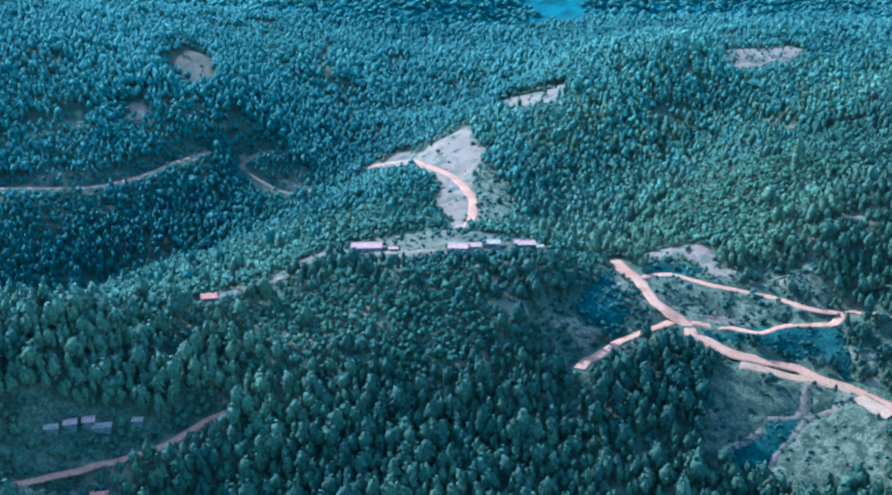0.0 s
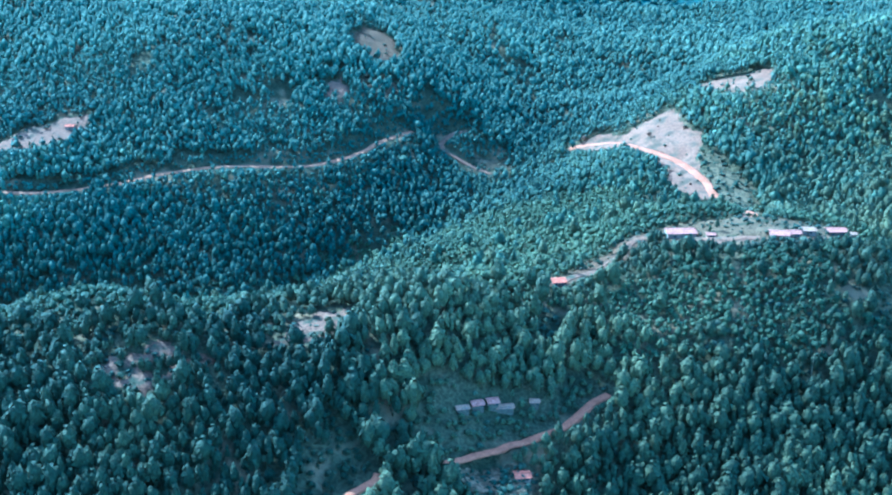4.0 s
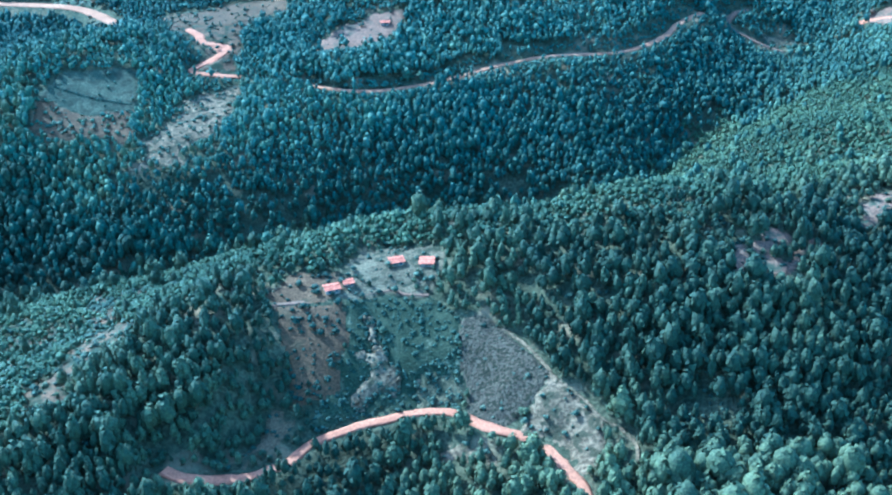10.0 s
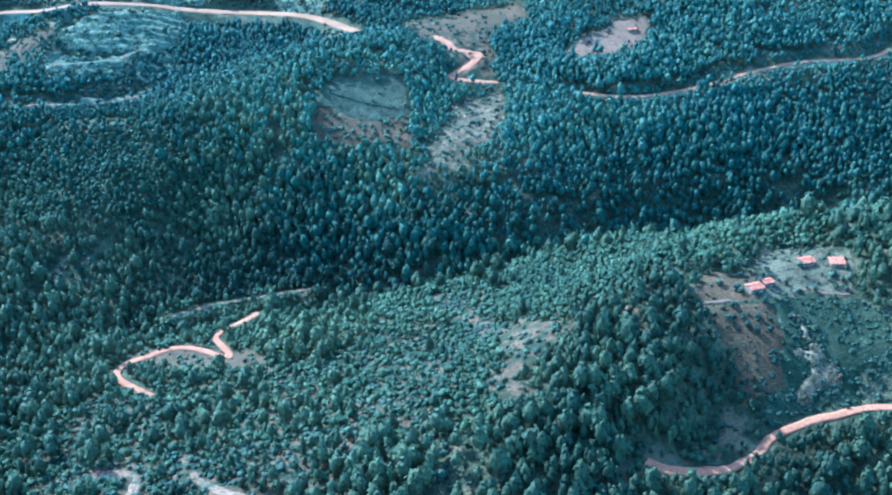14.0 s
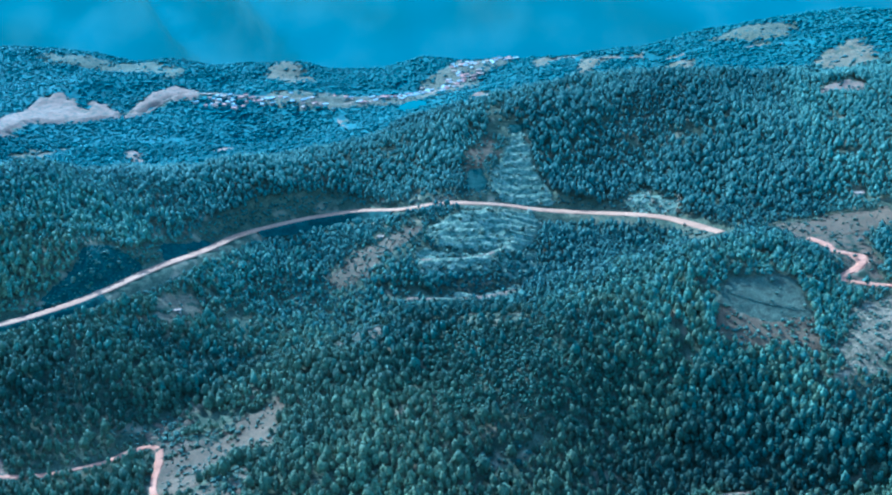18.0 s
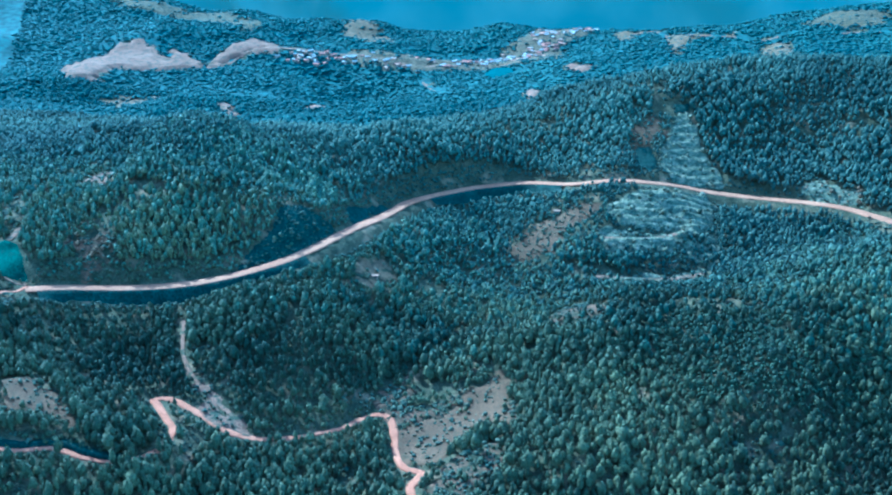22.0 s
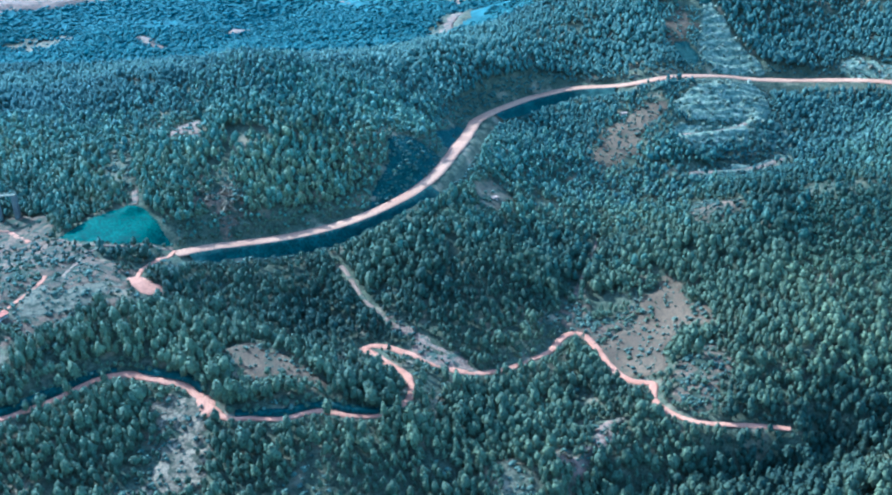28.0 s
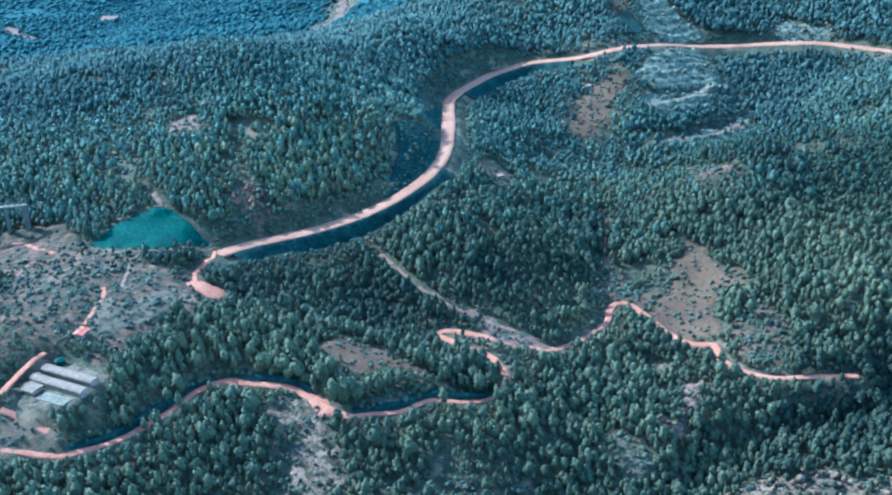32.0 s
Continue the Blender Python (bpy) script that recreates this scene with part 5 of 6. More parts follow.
def open_ground(x, y, tall=9.5):
    """Which places lie in the woods, clear of roads, yards and clearings."""
    keep = (sample(ROAD_GAP, x, y) > 1.8) & (sample(WIDE_GAP, x, y) > 3)
    low = np.zeros(len(x), bool)
    # on the valley side of the highway stand only trees lower than its brink
    z = ground(x, y) + tall
    for down in range(2, 27, 2):
        over = (sample(WIDE_GAP, x, y + down) < 0.5) & (z > ground(x, y + down) + 0.38 * down)
        over |= (down == 10) & (sample(WIDE_GAP, x, y) < 12) & (sample(WIDE_GAP, x, y + 6) < sample(WIDE_GAP, x, y) - 1)
        over &= (x < -838) | (x > -794)
        low |= keep & over
        keep &= ~over
    for name, poly, *_, share, shrubs, rough, gap, ragged in PATCHES:
        p = np.array(poly)
        near = np.where((x > p[:, 0].min() - 8) & (x < p[:, 0].max() + 8) & (y > p[:, 1].min() - 8) & (y < p[:, 1].max() + 8))[0]
        hit = near[warped(poly, ragged, x[near], y[near])]
        keep[hit] &= rng.random(len(hit)) < share
        low[hit] = False
    for px, py, half in HOMES:
        keep &= (np.abs(x - px) > half + 1) | (np.abs(y - py) > half)
    for px, py, r in PADS:
        keep &= np.hypot(x - px, y - py) > r + 2
    low &= sample(WIDE_GAP, x, y) > 9
    LOW.append((x[low], y[low]))
    return keep


BARE = np.zeros(MX.shape)
for name, poly, *_, share, shrubs, rough, gap, ragged in PATCHES:
    if share < 0.3 and np.mean(poly, 0)[1] < 1100 and name not in ("loop_verge", "grassy_bank", "loop_bank", "slide_gully", "white_gully", "village_verge", "hamlet_yard", "clay_bank", "side_scarp"):
        BARE = np.maximum(BARE, warped(poly, ragged, MX, MY))


def grown(x, y, height):
    """Tree heights: those on the valley side of a road or clearing were thinned and stay lower than its brink."""
    z, cap = ground(x, y), np.full(len(x), 99.0)
    for down in range(2, 31, 2):
        g = ground(x, y + down)
        clear = ((down < 15) & (sample(ROAD_GAP, x, y + down) < 1.2) & ((x > 45) | (vnoise(x, y, 15, 111) < 0.72))) | (sample(BARE, x, y + down) > 0.6)
        cap = np.where(clear, np.minimum(cap, g + (300 - g) / (y + down) * down - z + 0.8), cap)
    brink = 7.0 * np.exp(-((x + 1085) / 65) ** 2) + 6.0 * np.exp(-((x + 905) / 55) ** 2)
    cap = np.where(rng.random(len(x)) < 0.1, 99.0, cap)
    for down in range(2, 37, 2):
        g = ground(x, y + down)
        cap = np.where((sample(WIDE_GAP, x, y + down) < 1.0) & ((x < -838) | (x > -794)), np.minimum(cap, g - brink + 0.36 * down - z), cap)
    for px, py, half in HOMES:
        ahead = py - y
        front = (np.abs(x - px) < half + 1.5) & (ahead > 0) & (ahead < 24)
        cap = np.where(front, np.minimum(cap, float(ground(px, py)) + 0.6 + 0.36 * ahead - z), cap)
    shade, edge = np.full(len(x), 99.0), np.full(len(x), 99.0)
    # the sun side of every road is kept open as well, widest by the two hamlet roads
    wide_verge = ((x > -190) & (x < -60) & (y < 374)) | ((x > 35) & (x < 110) & (y > 415) & (y < 490))
    for d in range(2, 25, 2):
        px, py = x + 0.707 * d, y - 0.707 * d
        broad_road = (d < 15) & (sample(WIDE_GAP, px, py) < 1.2)
        shades = ((d < 9) | wide_verge) & (sample(ROAD_GAP, px, py) < 1.2) & (vnoise(x, y, 13, 112) < np.where(wide_verge, 0.8, 0.65)) | broad_road
        shade = np.where(shades, np.minimum(shade, ground(px, py) + 0.66 * d - z), shade)
    # and so are the clearings
    for d in range(2, 15, 2):
        px, py = x + 0.72 * d, y - 0.69 * d
        shades = (sample(BARE, px, py) > 0.6) & (vnoise(x, y, 13, 113) < 0.75)
        edge = np.where(shades, np.minimum(edge, ground(px, py) + 0.66 * d - z), edge)
    return np.minimum(np.minimum(height, np.maximum(cap, 3.0)), np.minimum(np.maximum(shade, np.where(wide_verge, 2.8, 3.6)), np.maximum(edge, 5.5)))


YOUNG_STANDS = []
SPUR = CREASE + [(-269, 403), (-351, 393), (-396, 394), (-430, 370), (-462, 359), (-484, 357), (-502, 327), (-501, 290), (-515, 281), (-608, 323)]
YOUNG_STANDS.append(SPUR)
YOUNG_STANDS.append([(-560, 520), (-496, 545), (-420, 548), (-340, 560), (-270, 560), (-235, 620), (-175, 690), (-95, 725), (-34, 675), (0, 600), (20, 510), (-40, 498), (-70, 470), (-100, 445), (-150, 420), (-172, 435), (-229, 395), (-276, 368), (-317, 376), (-360, 390), (-430, 395), (-520, 470)])
YOUNG_STANDS.append([(-10, 490), (40, 492), (70, 505), (60, 545), (0, 560)])
YOUNG_STANDS.append([(-720, 400), (-640, 404), (-600, 414), (-540, 430), (-500, 405), (-512, 360), (-522, 325), (-560, 290), (-620, 285), (-700, 300)])
YOUNG_STANDS.append([(-79, 432), (-70, 452), (-31, 468), (30, 470), (28, 438), (18, 416), (-64, 403)])
YOUNG_STANDS.append([(-802, 596), (-737, 653), (-668, 639), (-618, 628), (-654, 573), (-731, 544), (-778, 562)])
YOUNG_STANDS.append([(118, 649), (168, 663), (271, 713), (219, 564), (164, 516), (119, 507), (95, 560)])


# darker and lighter stands of wood; valley and ravine ones paint in shade
STAND_SHADES = [(-0.5, [(x, y + 8) for x, y in CREASE] + [(x - 6, y + 62) for x, y in CREASE[::-1]]), (0.25, SPUR)]
STAND_SHADES.append((-0.22, [(-505, 400), (-480, 330), (-440, 282), (-426, 350), (-440, 376)]))
STAND_SHADES.append((-0.42, [(-345, 345), (-300, 270), (-200, 260), (-150, 335), (-160, 390), (-230, 388), (-300, 375)]))
# valley trees darkened to add its shade
STAND_SHADES.append((-0.42, [(-320, 600), (-200, 690), (-120, 760), (-180, 790), (-330, 680), (-440, 640), (-560, 590), (-560, 560), (-440, 590)]))
# dark tint that stands in for the ravine's shadow
STAND_SHADES.append((-0.55, [(-930, 360), (-910, 405), (-850, 450), (-740, 470), (-740, 420), (-800, 380), (-860, 350)]))
STAND_SHADES.append((0.20, [(-720, 540), (-560, 520), (-500, 420), (-560, 300), (-700, 290)]))
STAND_SHADES.append((0.16, [(-1100, 600), (-980, 640), (-960, 520), (-1060, 460), (-1130, 500)]))
STAND_SHADES.append((0.14, [(-1330, 640), (-1180, 700), (-1150, 520), (-1220, 440), (-1330, 470)]))
STAND_SHADES.append((0.14, [(-420, 1000), (-160, 1000), (-150, 820), (-240, 700), (-420, 760)]))


def young_share(x, y):
    hit = np.zeros(len(x), bool)
    for poly in YOUNG_STANDS:
        hit |= warped(poly, 18, x, y)
    return hit


SINGLE = []
BANDS = [(235, 420, 3.6, 50), (420, 560, 3.6, 50), (560, 700, 3.4, 22), (700, 860, 3.3, 12), (860, 1130, 3.6, 5)]
for y0, y1, gap, detail in BANDS:
    for x0, x1 in ((-1620, -1080), (-1080, -800), (-800, -520), (-520, -240), (-240, 420)):
        x, y = scatter(x0, x1, y0, y1, gap)
        ok = (x < 0.40 * y + 45) & (x > -1275 - 0.34 * (y - 390)) & (y > np.where(x < -700, 282, 240)) & open_ground(x, y)
        ok &= (vnoise(x, y, 26, 71) + 0.25 * rng.random(len(x)) > np.where((x < -900) & (y < 720), 0.29, 0.23)) & (vnoise(x, y, 9, 76) + 0.3 * vnoise(x, y, 40, 77) + 0.2 * rng.random(len(x)) > 0.33)
        x, y = x[ok], y[ok]
        young = young_share(x, y) & ((x > -560) | (rng.random(len(x)) < 0.7)) & (rng.random(len(x)) < 0.95)
        age = rng.random(len(x))
        size = np.where(age < 0.28, 0.68, np.where(age > 0.86, 1.38, 1.0)) * np.exp(rng.normal(0, 0.14, len(x))) + 0.4 * (vnoise(x, y, 55, 72) - 0.5) + 0.25 * (step(0.46, 0.54, vnoise(x, y, 75, 74)) - 0.5)
        size = np.clip(size, 0.42, 1.75)
        size = 1 + (size - 1) * (1 - 0.25 * step(540, 640, y))
        if detail == 50:
            lone = (~young) & (((x > -300) & (x < -240) & (y < 300)) | ((x > -1060) & (x < -990) & (y < 372)))
            lone &= np.cumsum(lone) <= 150
            SINGLE += list(zip(x[lone], y[lone], size[lone]))
        else:
            lone = np.zeros(len(x), bool)
        old = ~young & ~lone
        # farther trees take the bluer materials, so haze is painted in by depth
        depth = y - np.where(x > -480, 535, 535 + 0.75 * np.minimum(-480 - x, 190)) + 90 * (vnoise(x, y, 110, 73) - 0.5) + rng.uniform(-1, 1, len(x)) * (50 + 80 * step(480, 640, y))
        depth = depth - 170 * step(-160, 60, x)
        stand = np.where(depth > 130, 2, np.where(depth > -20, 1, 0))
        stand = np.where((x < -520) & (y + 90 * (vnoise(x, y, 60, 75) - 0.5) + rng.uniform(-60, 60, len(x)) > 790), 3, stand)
        tall = grown(x, y, 8.2 * size)
        broad = (1.14 if detail == 50 else 1.2) * gap * size * (0.45 + 0.55 * tall / (8.2 * size))
        for kind, cover in enumerate((FOLIAGE, HAZED_MIDWOOD, HAZED_FARWOOD, HAZED_CRESTWOOD)):
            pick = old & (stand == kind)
            wood("pine_forest", x[pick], y[pick], tall[pick], broad[pick], detail, cover, ("dense dark green pine forest covering the hillside", "dense green pine forest across the valley slope, tinted for haze", "dense pine forest on the farther slope, coloured blue-green for haze", "dark pine forest along the far crest, tinted bluish for haze")[kind])

# plantations of young trees, close together
for x0, x1, y0, y1 in ((-860, -560, 270, 730), (-560, -300, 270, 730), (-300, -140, 330, 730), (-140, 60, 380, 740), (60, 300, 480, 730), (-1200, -1060, 290, 410)):
    x, y = scatter(x0, x1, y0, y1, 2.8)
    ok = young_share(x, y)
    x, y = x[ok], y[ok]
    ok = open_ground(x, y, 4.0) & (vnoise(x, y, 26, 71) + 0.25 * rng.random(len(x)) > 0.16)
    x, y = x[ok], y[ok]
    stem = np.clip(np.exp(rng.normal(0, 0.2, len(x))), 0.65, 1.5)
    tall = grown(x, y, 4.4 * stem)
    wood("young_plantation", x, y, tall, 3.2 * stem, 12, YOUNG, "lighter green young plantation on the slope", "plantation")

# undergrowth on the banks below the roads
lx, ly = np.concatenate([a for a, _ in LOW]), np.concatenate([b for _, b in LOW])
ls = rng.uniform(0.5, 1.2, len(lx))
wood("undergrowth", lx, ly, 2.6 * ls, 4.4 * ls, 12, SCRUB, "low undergrowth on the road banks", "bushes")

# bushes in the gaps of the woods
x, y = scatter(-1310, 240, 262, 560, 3.4)
ok = (x < 0.40 * y + 45) & (x > -1275 - 0.34 * (y - 390)) & ((vnoise(x, y, 26, 71) < 0.2) | (vnoise(x, y, 9, 76) + 0.3 * vnoise(x, y, 40, 77) < 0.28)) & (rng.random(len(x)) < 0.7)
x, y = x[ok], y[ok]
ok = open_ground(x, y)
x, y = x[ok], y[ok]
size = np.clip(np.exp(rng.normal(-0.2, 0.35, len(x))), 0.4, 1.6)
wood("brushwood", x, y, 2.6 * size, 3.0 * size, 5, SCRUB, "brushwood in the gaps of the pine forest", "bushes")

# bushes on the clearings
bx, by, bs = [], [], []
for name, poly, *_, share, shrubs, rough, gap, ragged in PATCHES:
    p = np.array(poly)
    x0, y0, x1, y1 = *p.min(0), *p.max(0)
    n = int((x1 - x0) * (y1 - y0) * shrubs * 2.5)
    x, y = rng.uniform(x0, x1, n), rng.uniform(y0, y1, n)
    ok = warped(poly, ragged, x, y) & (sample(ROAD_GAP, x, y) > 0.8)
    bx.append(x[ok]), by.append(y[ok])
    bs.append(np.full(ok.sum(), 0.7 if name in ("crop_slope", "crop_rocks", "ploughed_slope", "grassy_bank") else 1.0))
bx, by = np.concatenate(bx), np.concatenate(by)
bs = np.concatenate(bs) * np.clip(np.exp(rng.normal(-0.35, 0.4, len(bx))), 0.25, 1.5)
wood("scrub", bx, by, 2.3 * bs, 2.6 * bs, 5, SCRUB, "scattered low bushes and saplings", "bushes")

# loose blocks on the slides and stony slopes
for name, poly, *_, share, shrubs, rough, gap, ragged in PATCHES:
    if name in ("landslide", "upper_slide", "lower_slide", "spoil_terrace", "stony_slope", "rock_outcrop", "road_knee", "rock_scar", "rock_strip", "crop_rocks"):
        p = np.array(poly)
        x0, y0, x1, y1 = *p.min(0), *p.max(0)
        n = int((x1 - x0) * (y1 - y0) * (0.004 if name == "landslide" else 0.07))
        x, y = rng.uniform(x0, x1, n), rng.uniform(y0, y1, n)
        ok = warped(poly, ragged, x, y) & (sample(ROAD_GAP, x, y) > 0.8)
        size = np.clip(np.exp(rng.normal(0.0, 0.5, len(x))), 0.4, 2.8)[ok]
        wood("boulders", x[ok], y[ok], 2.2 * size, 1.9 * size, 0, SCREE if name == "landslide" else RUBBLE if "slide" in name or "spoil" in name else PALE, "loose pale rock blocks on the slope", "rocks")

# woods on the farther hills and behind the helicopter
x, y = scatter(-2000, 560, 1130, 1750, 6.6)
ok = (x < np.where(y < 1400, 0.42 * y + 60, 0.25 * y - 250)) & (x > -1275 - 0.42 * (y - 390)) & (vnoise(x, y, 110, 81) + 0.4 * vnoise(x, y, 40, 82) > 0.36) & (sample(ROAD_GAP, x, y) > 4)
x, y = x[ok], y[ok]
ok = open_ground(x, y)
x, y = x[ok], y[ok]
size = np.clip(np.exp(rng.normal(-0.1, 0.25, len(x))), 0.5, 1.5)
east = x > -460
wood("distant_forest", x[~east], y[~east], 6.5 * size[~east], 8.0 * size[~east], 5, HAZED_DISTANT, "distant forest on the far hills, coloured bluish for haze")
wood("hill_forest", x[east], y[east], 7.0 * size[east], 7.4 * size[east], 5, HAZED_FARWOOD, "green forest on the hill behind the landslide, tinted for haze")
x, y = scatter(-2500, 400, 1750, 2450, 8.0)
ok = (x < 0.25 * y - 250) & (x > -1275 - 0.42 * (y - 390)) & (vnoise(x, y, 120, 83) + 0.3 * rng.random(len(x)) > 0.24) & (sample(ROAD_GAP, x, y) > 5)
x, y = x[ok], y[ok]
ok = open_ground(x, y)
x, y = x[ok], y[ok]
size = np.clip(np.exp(rng.normal(-0.1, 0.25, len(x))), 0.5, 1.5)
wood("distant_copse", x, y, 4.0 * size, 9.5 * size, 0, HAZED_DISTANT, "distant copses on the far hills, coloured bluish for haze")
x, y = scatter(-1560, 420, -500, 325, 17)
ok = (y < np.where(x < -700, 278, 236)) & (vnoise(x, y, 60, 121) > 0.25)
x, y = x[ok], y[ok]
size = np.clip(np.exp(rng.normal(0, 0.22, len(x))), 0.6, 1.6)
wood("valley_forest", x, y, 11 * size, 18 * size, 5, FOLIAGE, "forest on the near side of the valley")


# ---- things ----
def shell(bm, x0, x1, y0, y1, z0, z1):
    """A box into bm."""
    m = Matrix.Translation(((x0 + x1) / 2, (y0 + y1) / 2, (z0 + z1) / 2)) @ Matrix.Diagonal((x1 - x0, y1 - y0, z1 - z0, 1))
    bmesh.ops.create_cube(bm, size=1.0, matrix=m)
    return bm


def part(name, bm, material, parent, label=""):
    me = bpy.data.meshes.new(name)
    bm.to_mesh(me)
    bm.free()
    me.materials.append(material)
    ob = new(name, me)
    ob.parent = parent
    return tagged(ob, label)


def box(*b):
    return shell(bmesh.new(), *b)


def prism(profile, x0, x1):
    """A profile of (y, z) corners drawn out along x."""
    bm = bmesh.new()
    a, b = [bm.verts.new((x0, y, z)) for y, z in profile], [bm.verts.new((x1, y, z)) for y, z in profile]
    n = len(profile)
    bm.faces.new(a[::-1]), bm.faces.new(b)
    for k in range(n):
        bm.faces.new((a[k], a[(k + 1) % n], b[(k + 1) % n], b[k]))
    bmesh.ops.recalc_face_normals(bm, faces=bm.faces[:])
    return bm


def slope(length, y0, z0, y1, z1, thick):
    """One roof slope."""
    bm = prism([(y0, z0), (y1, z1), (y1, z1 + thick), (y0, z0 + thick)], -length / 2, length / 2)
    return bm


def house(name, x, y, turn, long, wide, high, roof, wall, label, category="house", pitch=0.26, windows=2, group=""):
    """A gabled house: walls, two roof slopes, ridge cap, door, windows with panes."""
    ob = tagged(new(name), label, category, group)
    ob.matrix_world = pose(x, y, float(ground(x, y)) - 0.1, 0, 0, turn)
    t, over = 0.22, 0.5
    for a, b in ((-wide / 2, -wide / 2 + t), (wide / 2 - t, wide / 2)):
        part("wall", box(-long / 2 + t, long / 2 - t, a, b, -1.5, high), wall, ob)
    rise = pitch * wide / 2
    for a in (-long / 2, long / 2 - t):
        part("gable_wall", prism([(-wide / 2, -1.5), (wide / 2, -1.5), (wide / 2, high), (0, high + rise - 0.05), (-wide / 2, high)], a, a + t), wall, ob)
    eave = wide / 2 + over
    for s in (-1, 1):
        part("roof_slope", slope(long + 2 * over, s * 0.03, high + rise + 0.02, s * eave, high + rise - eave * pitch, 0.12), roof, ob)
    part("ridge_cap", box(-long / 2 - over, long / 2 + over, -0.16, 0.16, high + rise + 0.06, high + rise + 0.24), roof, ob)
    part("door", box(-0.5, 0.5, -wide / 2 - 0.05, -wide / 2 + 0.1, 0.1, 2.1), DARKWOOD, ob, "dark plank door")
    for k in range(windows):
        wx = (k + 0.5) * long / windows - long / 2
        wx += 1.2 if abs(wx) < 1.1 else 0
        w = part("window", box(wx - 0.55, wx + 0.55, -wide / 2 - 0.06, -wide / 2 + 0.1, 1.0, 2.0), DARKWOOD, ob)
        part("pane", box(wx - 0.45, wx + 0.45, -wide / 2 - 0.09, -wide / 2 - 0.062, 1.1, 1.9), GLASS, w, "dark glass pane")
    return ob


house("farmhouse", -35.7, 504.5, 4, 13.0, 7.0, 3.0, PINKROOF, ADOBE, "long hamlet farmhouse with faded pink sheet roof")
house("shed", -23.3, 497.8, 0, 3.6, 2.8, 2.0, PINKROOF, PLASTER, "small whitewashed shed beside the hamlet track", "shed", windows=1)
house("house", 5.4, 489.9, -8, 8.0, 6.0, 2.8, PINKROOF, PLASTER, "whitewashed hamlet house with pink roof")
house("house", 12.6, 492.0, 5, 5.0, 4.6, 2.5, PINKROOF, PLASTER, "small pale hamlet house beside the bigger one", windows=1)
house("barn", 20.2, 497.9, 0, 7.0, 4.5, 2.4, SHEET, ADOBE, "low hamlet barn with pale sheet roof", "barn", 0.2, 1)
house("house", 35.3, 503.7, 3, 8.5, 5.5, 2.8, PINKROOF, DARKWOOD, "dark timber hamlet house with pink roof")
house("hut", 41.9, 499.8, 0, 2.6, 2.6, 3.2, SHEET, PLASTER, "narrow white hut at the hamlet's end", "hut", 0.2, 1)
house("cottage", -96.5, 449.6, 12, 5.5, 4.6, 2.4, TILE_RED, ADOBE, "lone cottage with red roof on the track")
house("long_house", -121.5, 374.6, 8, 6.0, 3.0, 1.6, SHEET, DARKWOOD, "long low pale house under the forest edge", pitch=0.25)
house("house", -126.0, 374.6, 12, 3.6, 4.0, 2.2, PINKROOF, DARKWOOD, "small pink-roofed house under the forest edge", windows=1)
house("shed", -131.6, 371.6, 14, 4.0, 3.6, 2.0, PINKROOF, DARKWOOD, "pale pink-roofed shed in the clearing", "shed", windows=1)
house("shed", -137.0, 367.6, 14, 4.2, 2.6, 1.6, SHEET, DARKWOOD, "low pale shed half hidden by trees", "shed", windows=1)
house("hut", -110.2, 379.8, 0, 3.0, 2.6, 1.8, SHEET, DARKWOOD, "pale hut between the trees", "hut", windows=1)
house("cottage", -116.2, 347.0, 8, 5.0, 4.2, 2.3, TILE_RED, ADOBE, "small red-roofed cottage in the garden clearing")
house("farmhouse", -404.6, 360.2, 18, 5.2, 4.2, 2.3, TILE_RED, ADOBE, "red-roofed farmhouse on the dry plateau")
house("outhouse", -398.8, 364.6, 18, 3.4, 3.0, 2.1, TILE_RED, ADOBE, "small red-roofed outhouse beside the farmhouse", windows=1)
house("farmhouse", -381.1, 377.4, 14, 5.0, 4.4, 2.3, TILE_RED, PLASTER, "red-roofed farmhouse among garden trees")
house("barn", -369.4, 376.5, -6, 5.0, 5.2, 1.9, TILE_RED, ADOBE, "low barn with broad red roof", "barn", 0.15, 1)
house("hut", -968.0, 688.0, 10, 4.5, 3.2, 2.2, SHEET, PLASTER, "white-roofed hut in a forest clearing", "hut", windows=1)
house("hut", -397, 769, 0, 5.5, 4.5, 2.4, TILE_RED, ADOBE, "red-roofed hut at the field's edge", "hut", windows=1)
house("hut", -489, 857, 0, 7.0, 4.0, 2.2, SHEET, PLASTER, "pale hut high on the slope", "hut", windows=1)
house("hut", -855, 839, 0, 4.5, 3.2, 2.2, SHEET, PLASTER, "pale hut on the brown shoulder", "hut", windows=1)
house("cottage", -1228, 468, 60, 6.0, 4.5, 2.4, TILE_RED, ADOBE, "small red-roofed cottage by the lane")

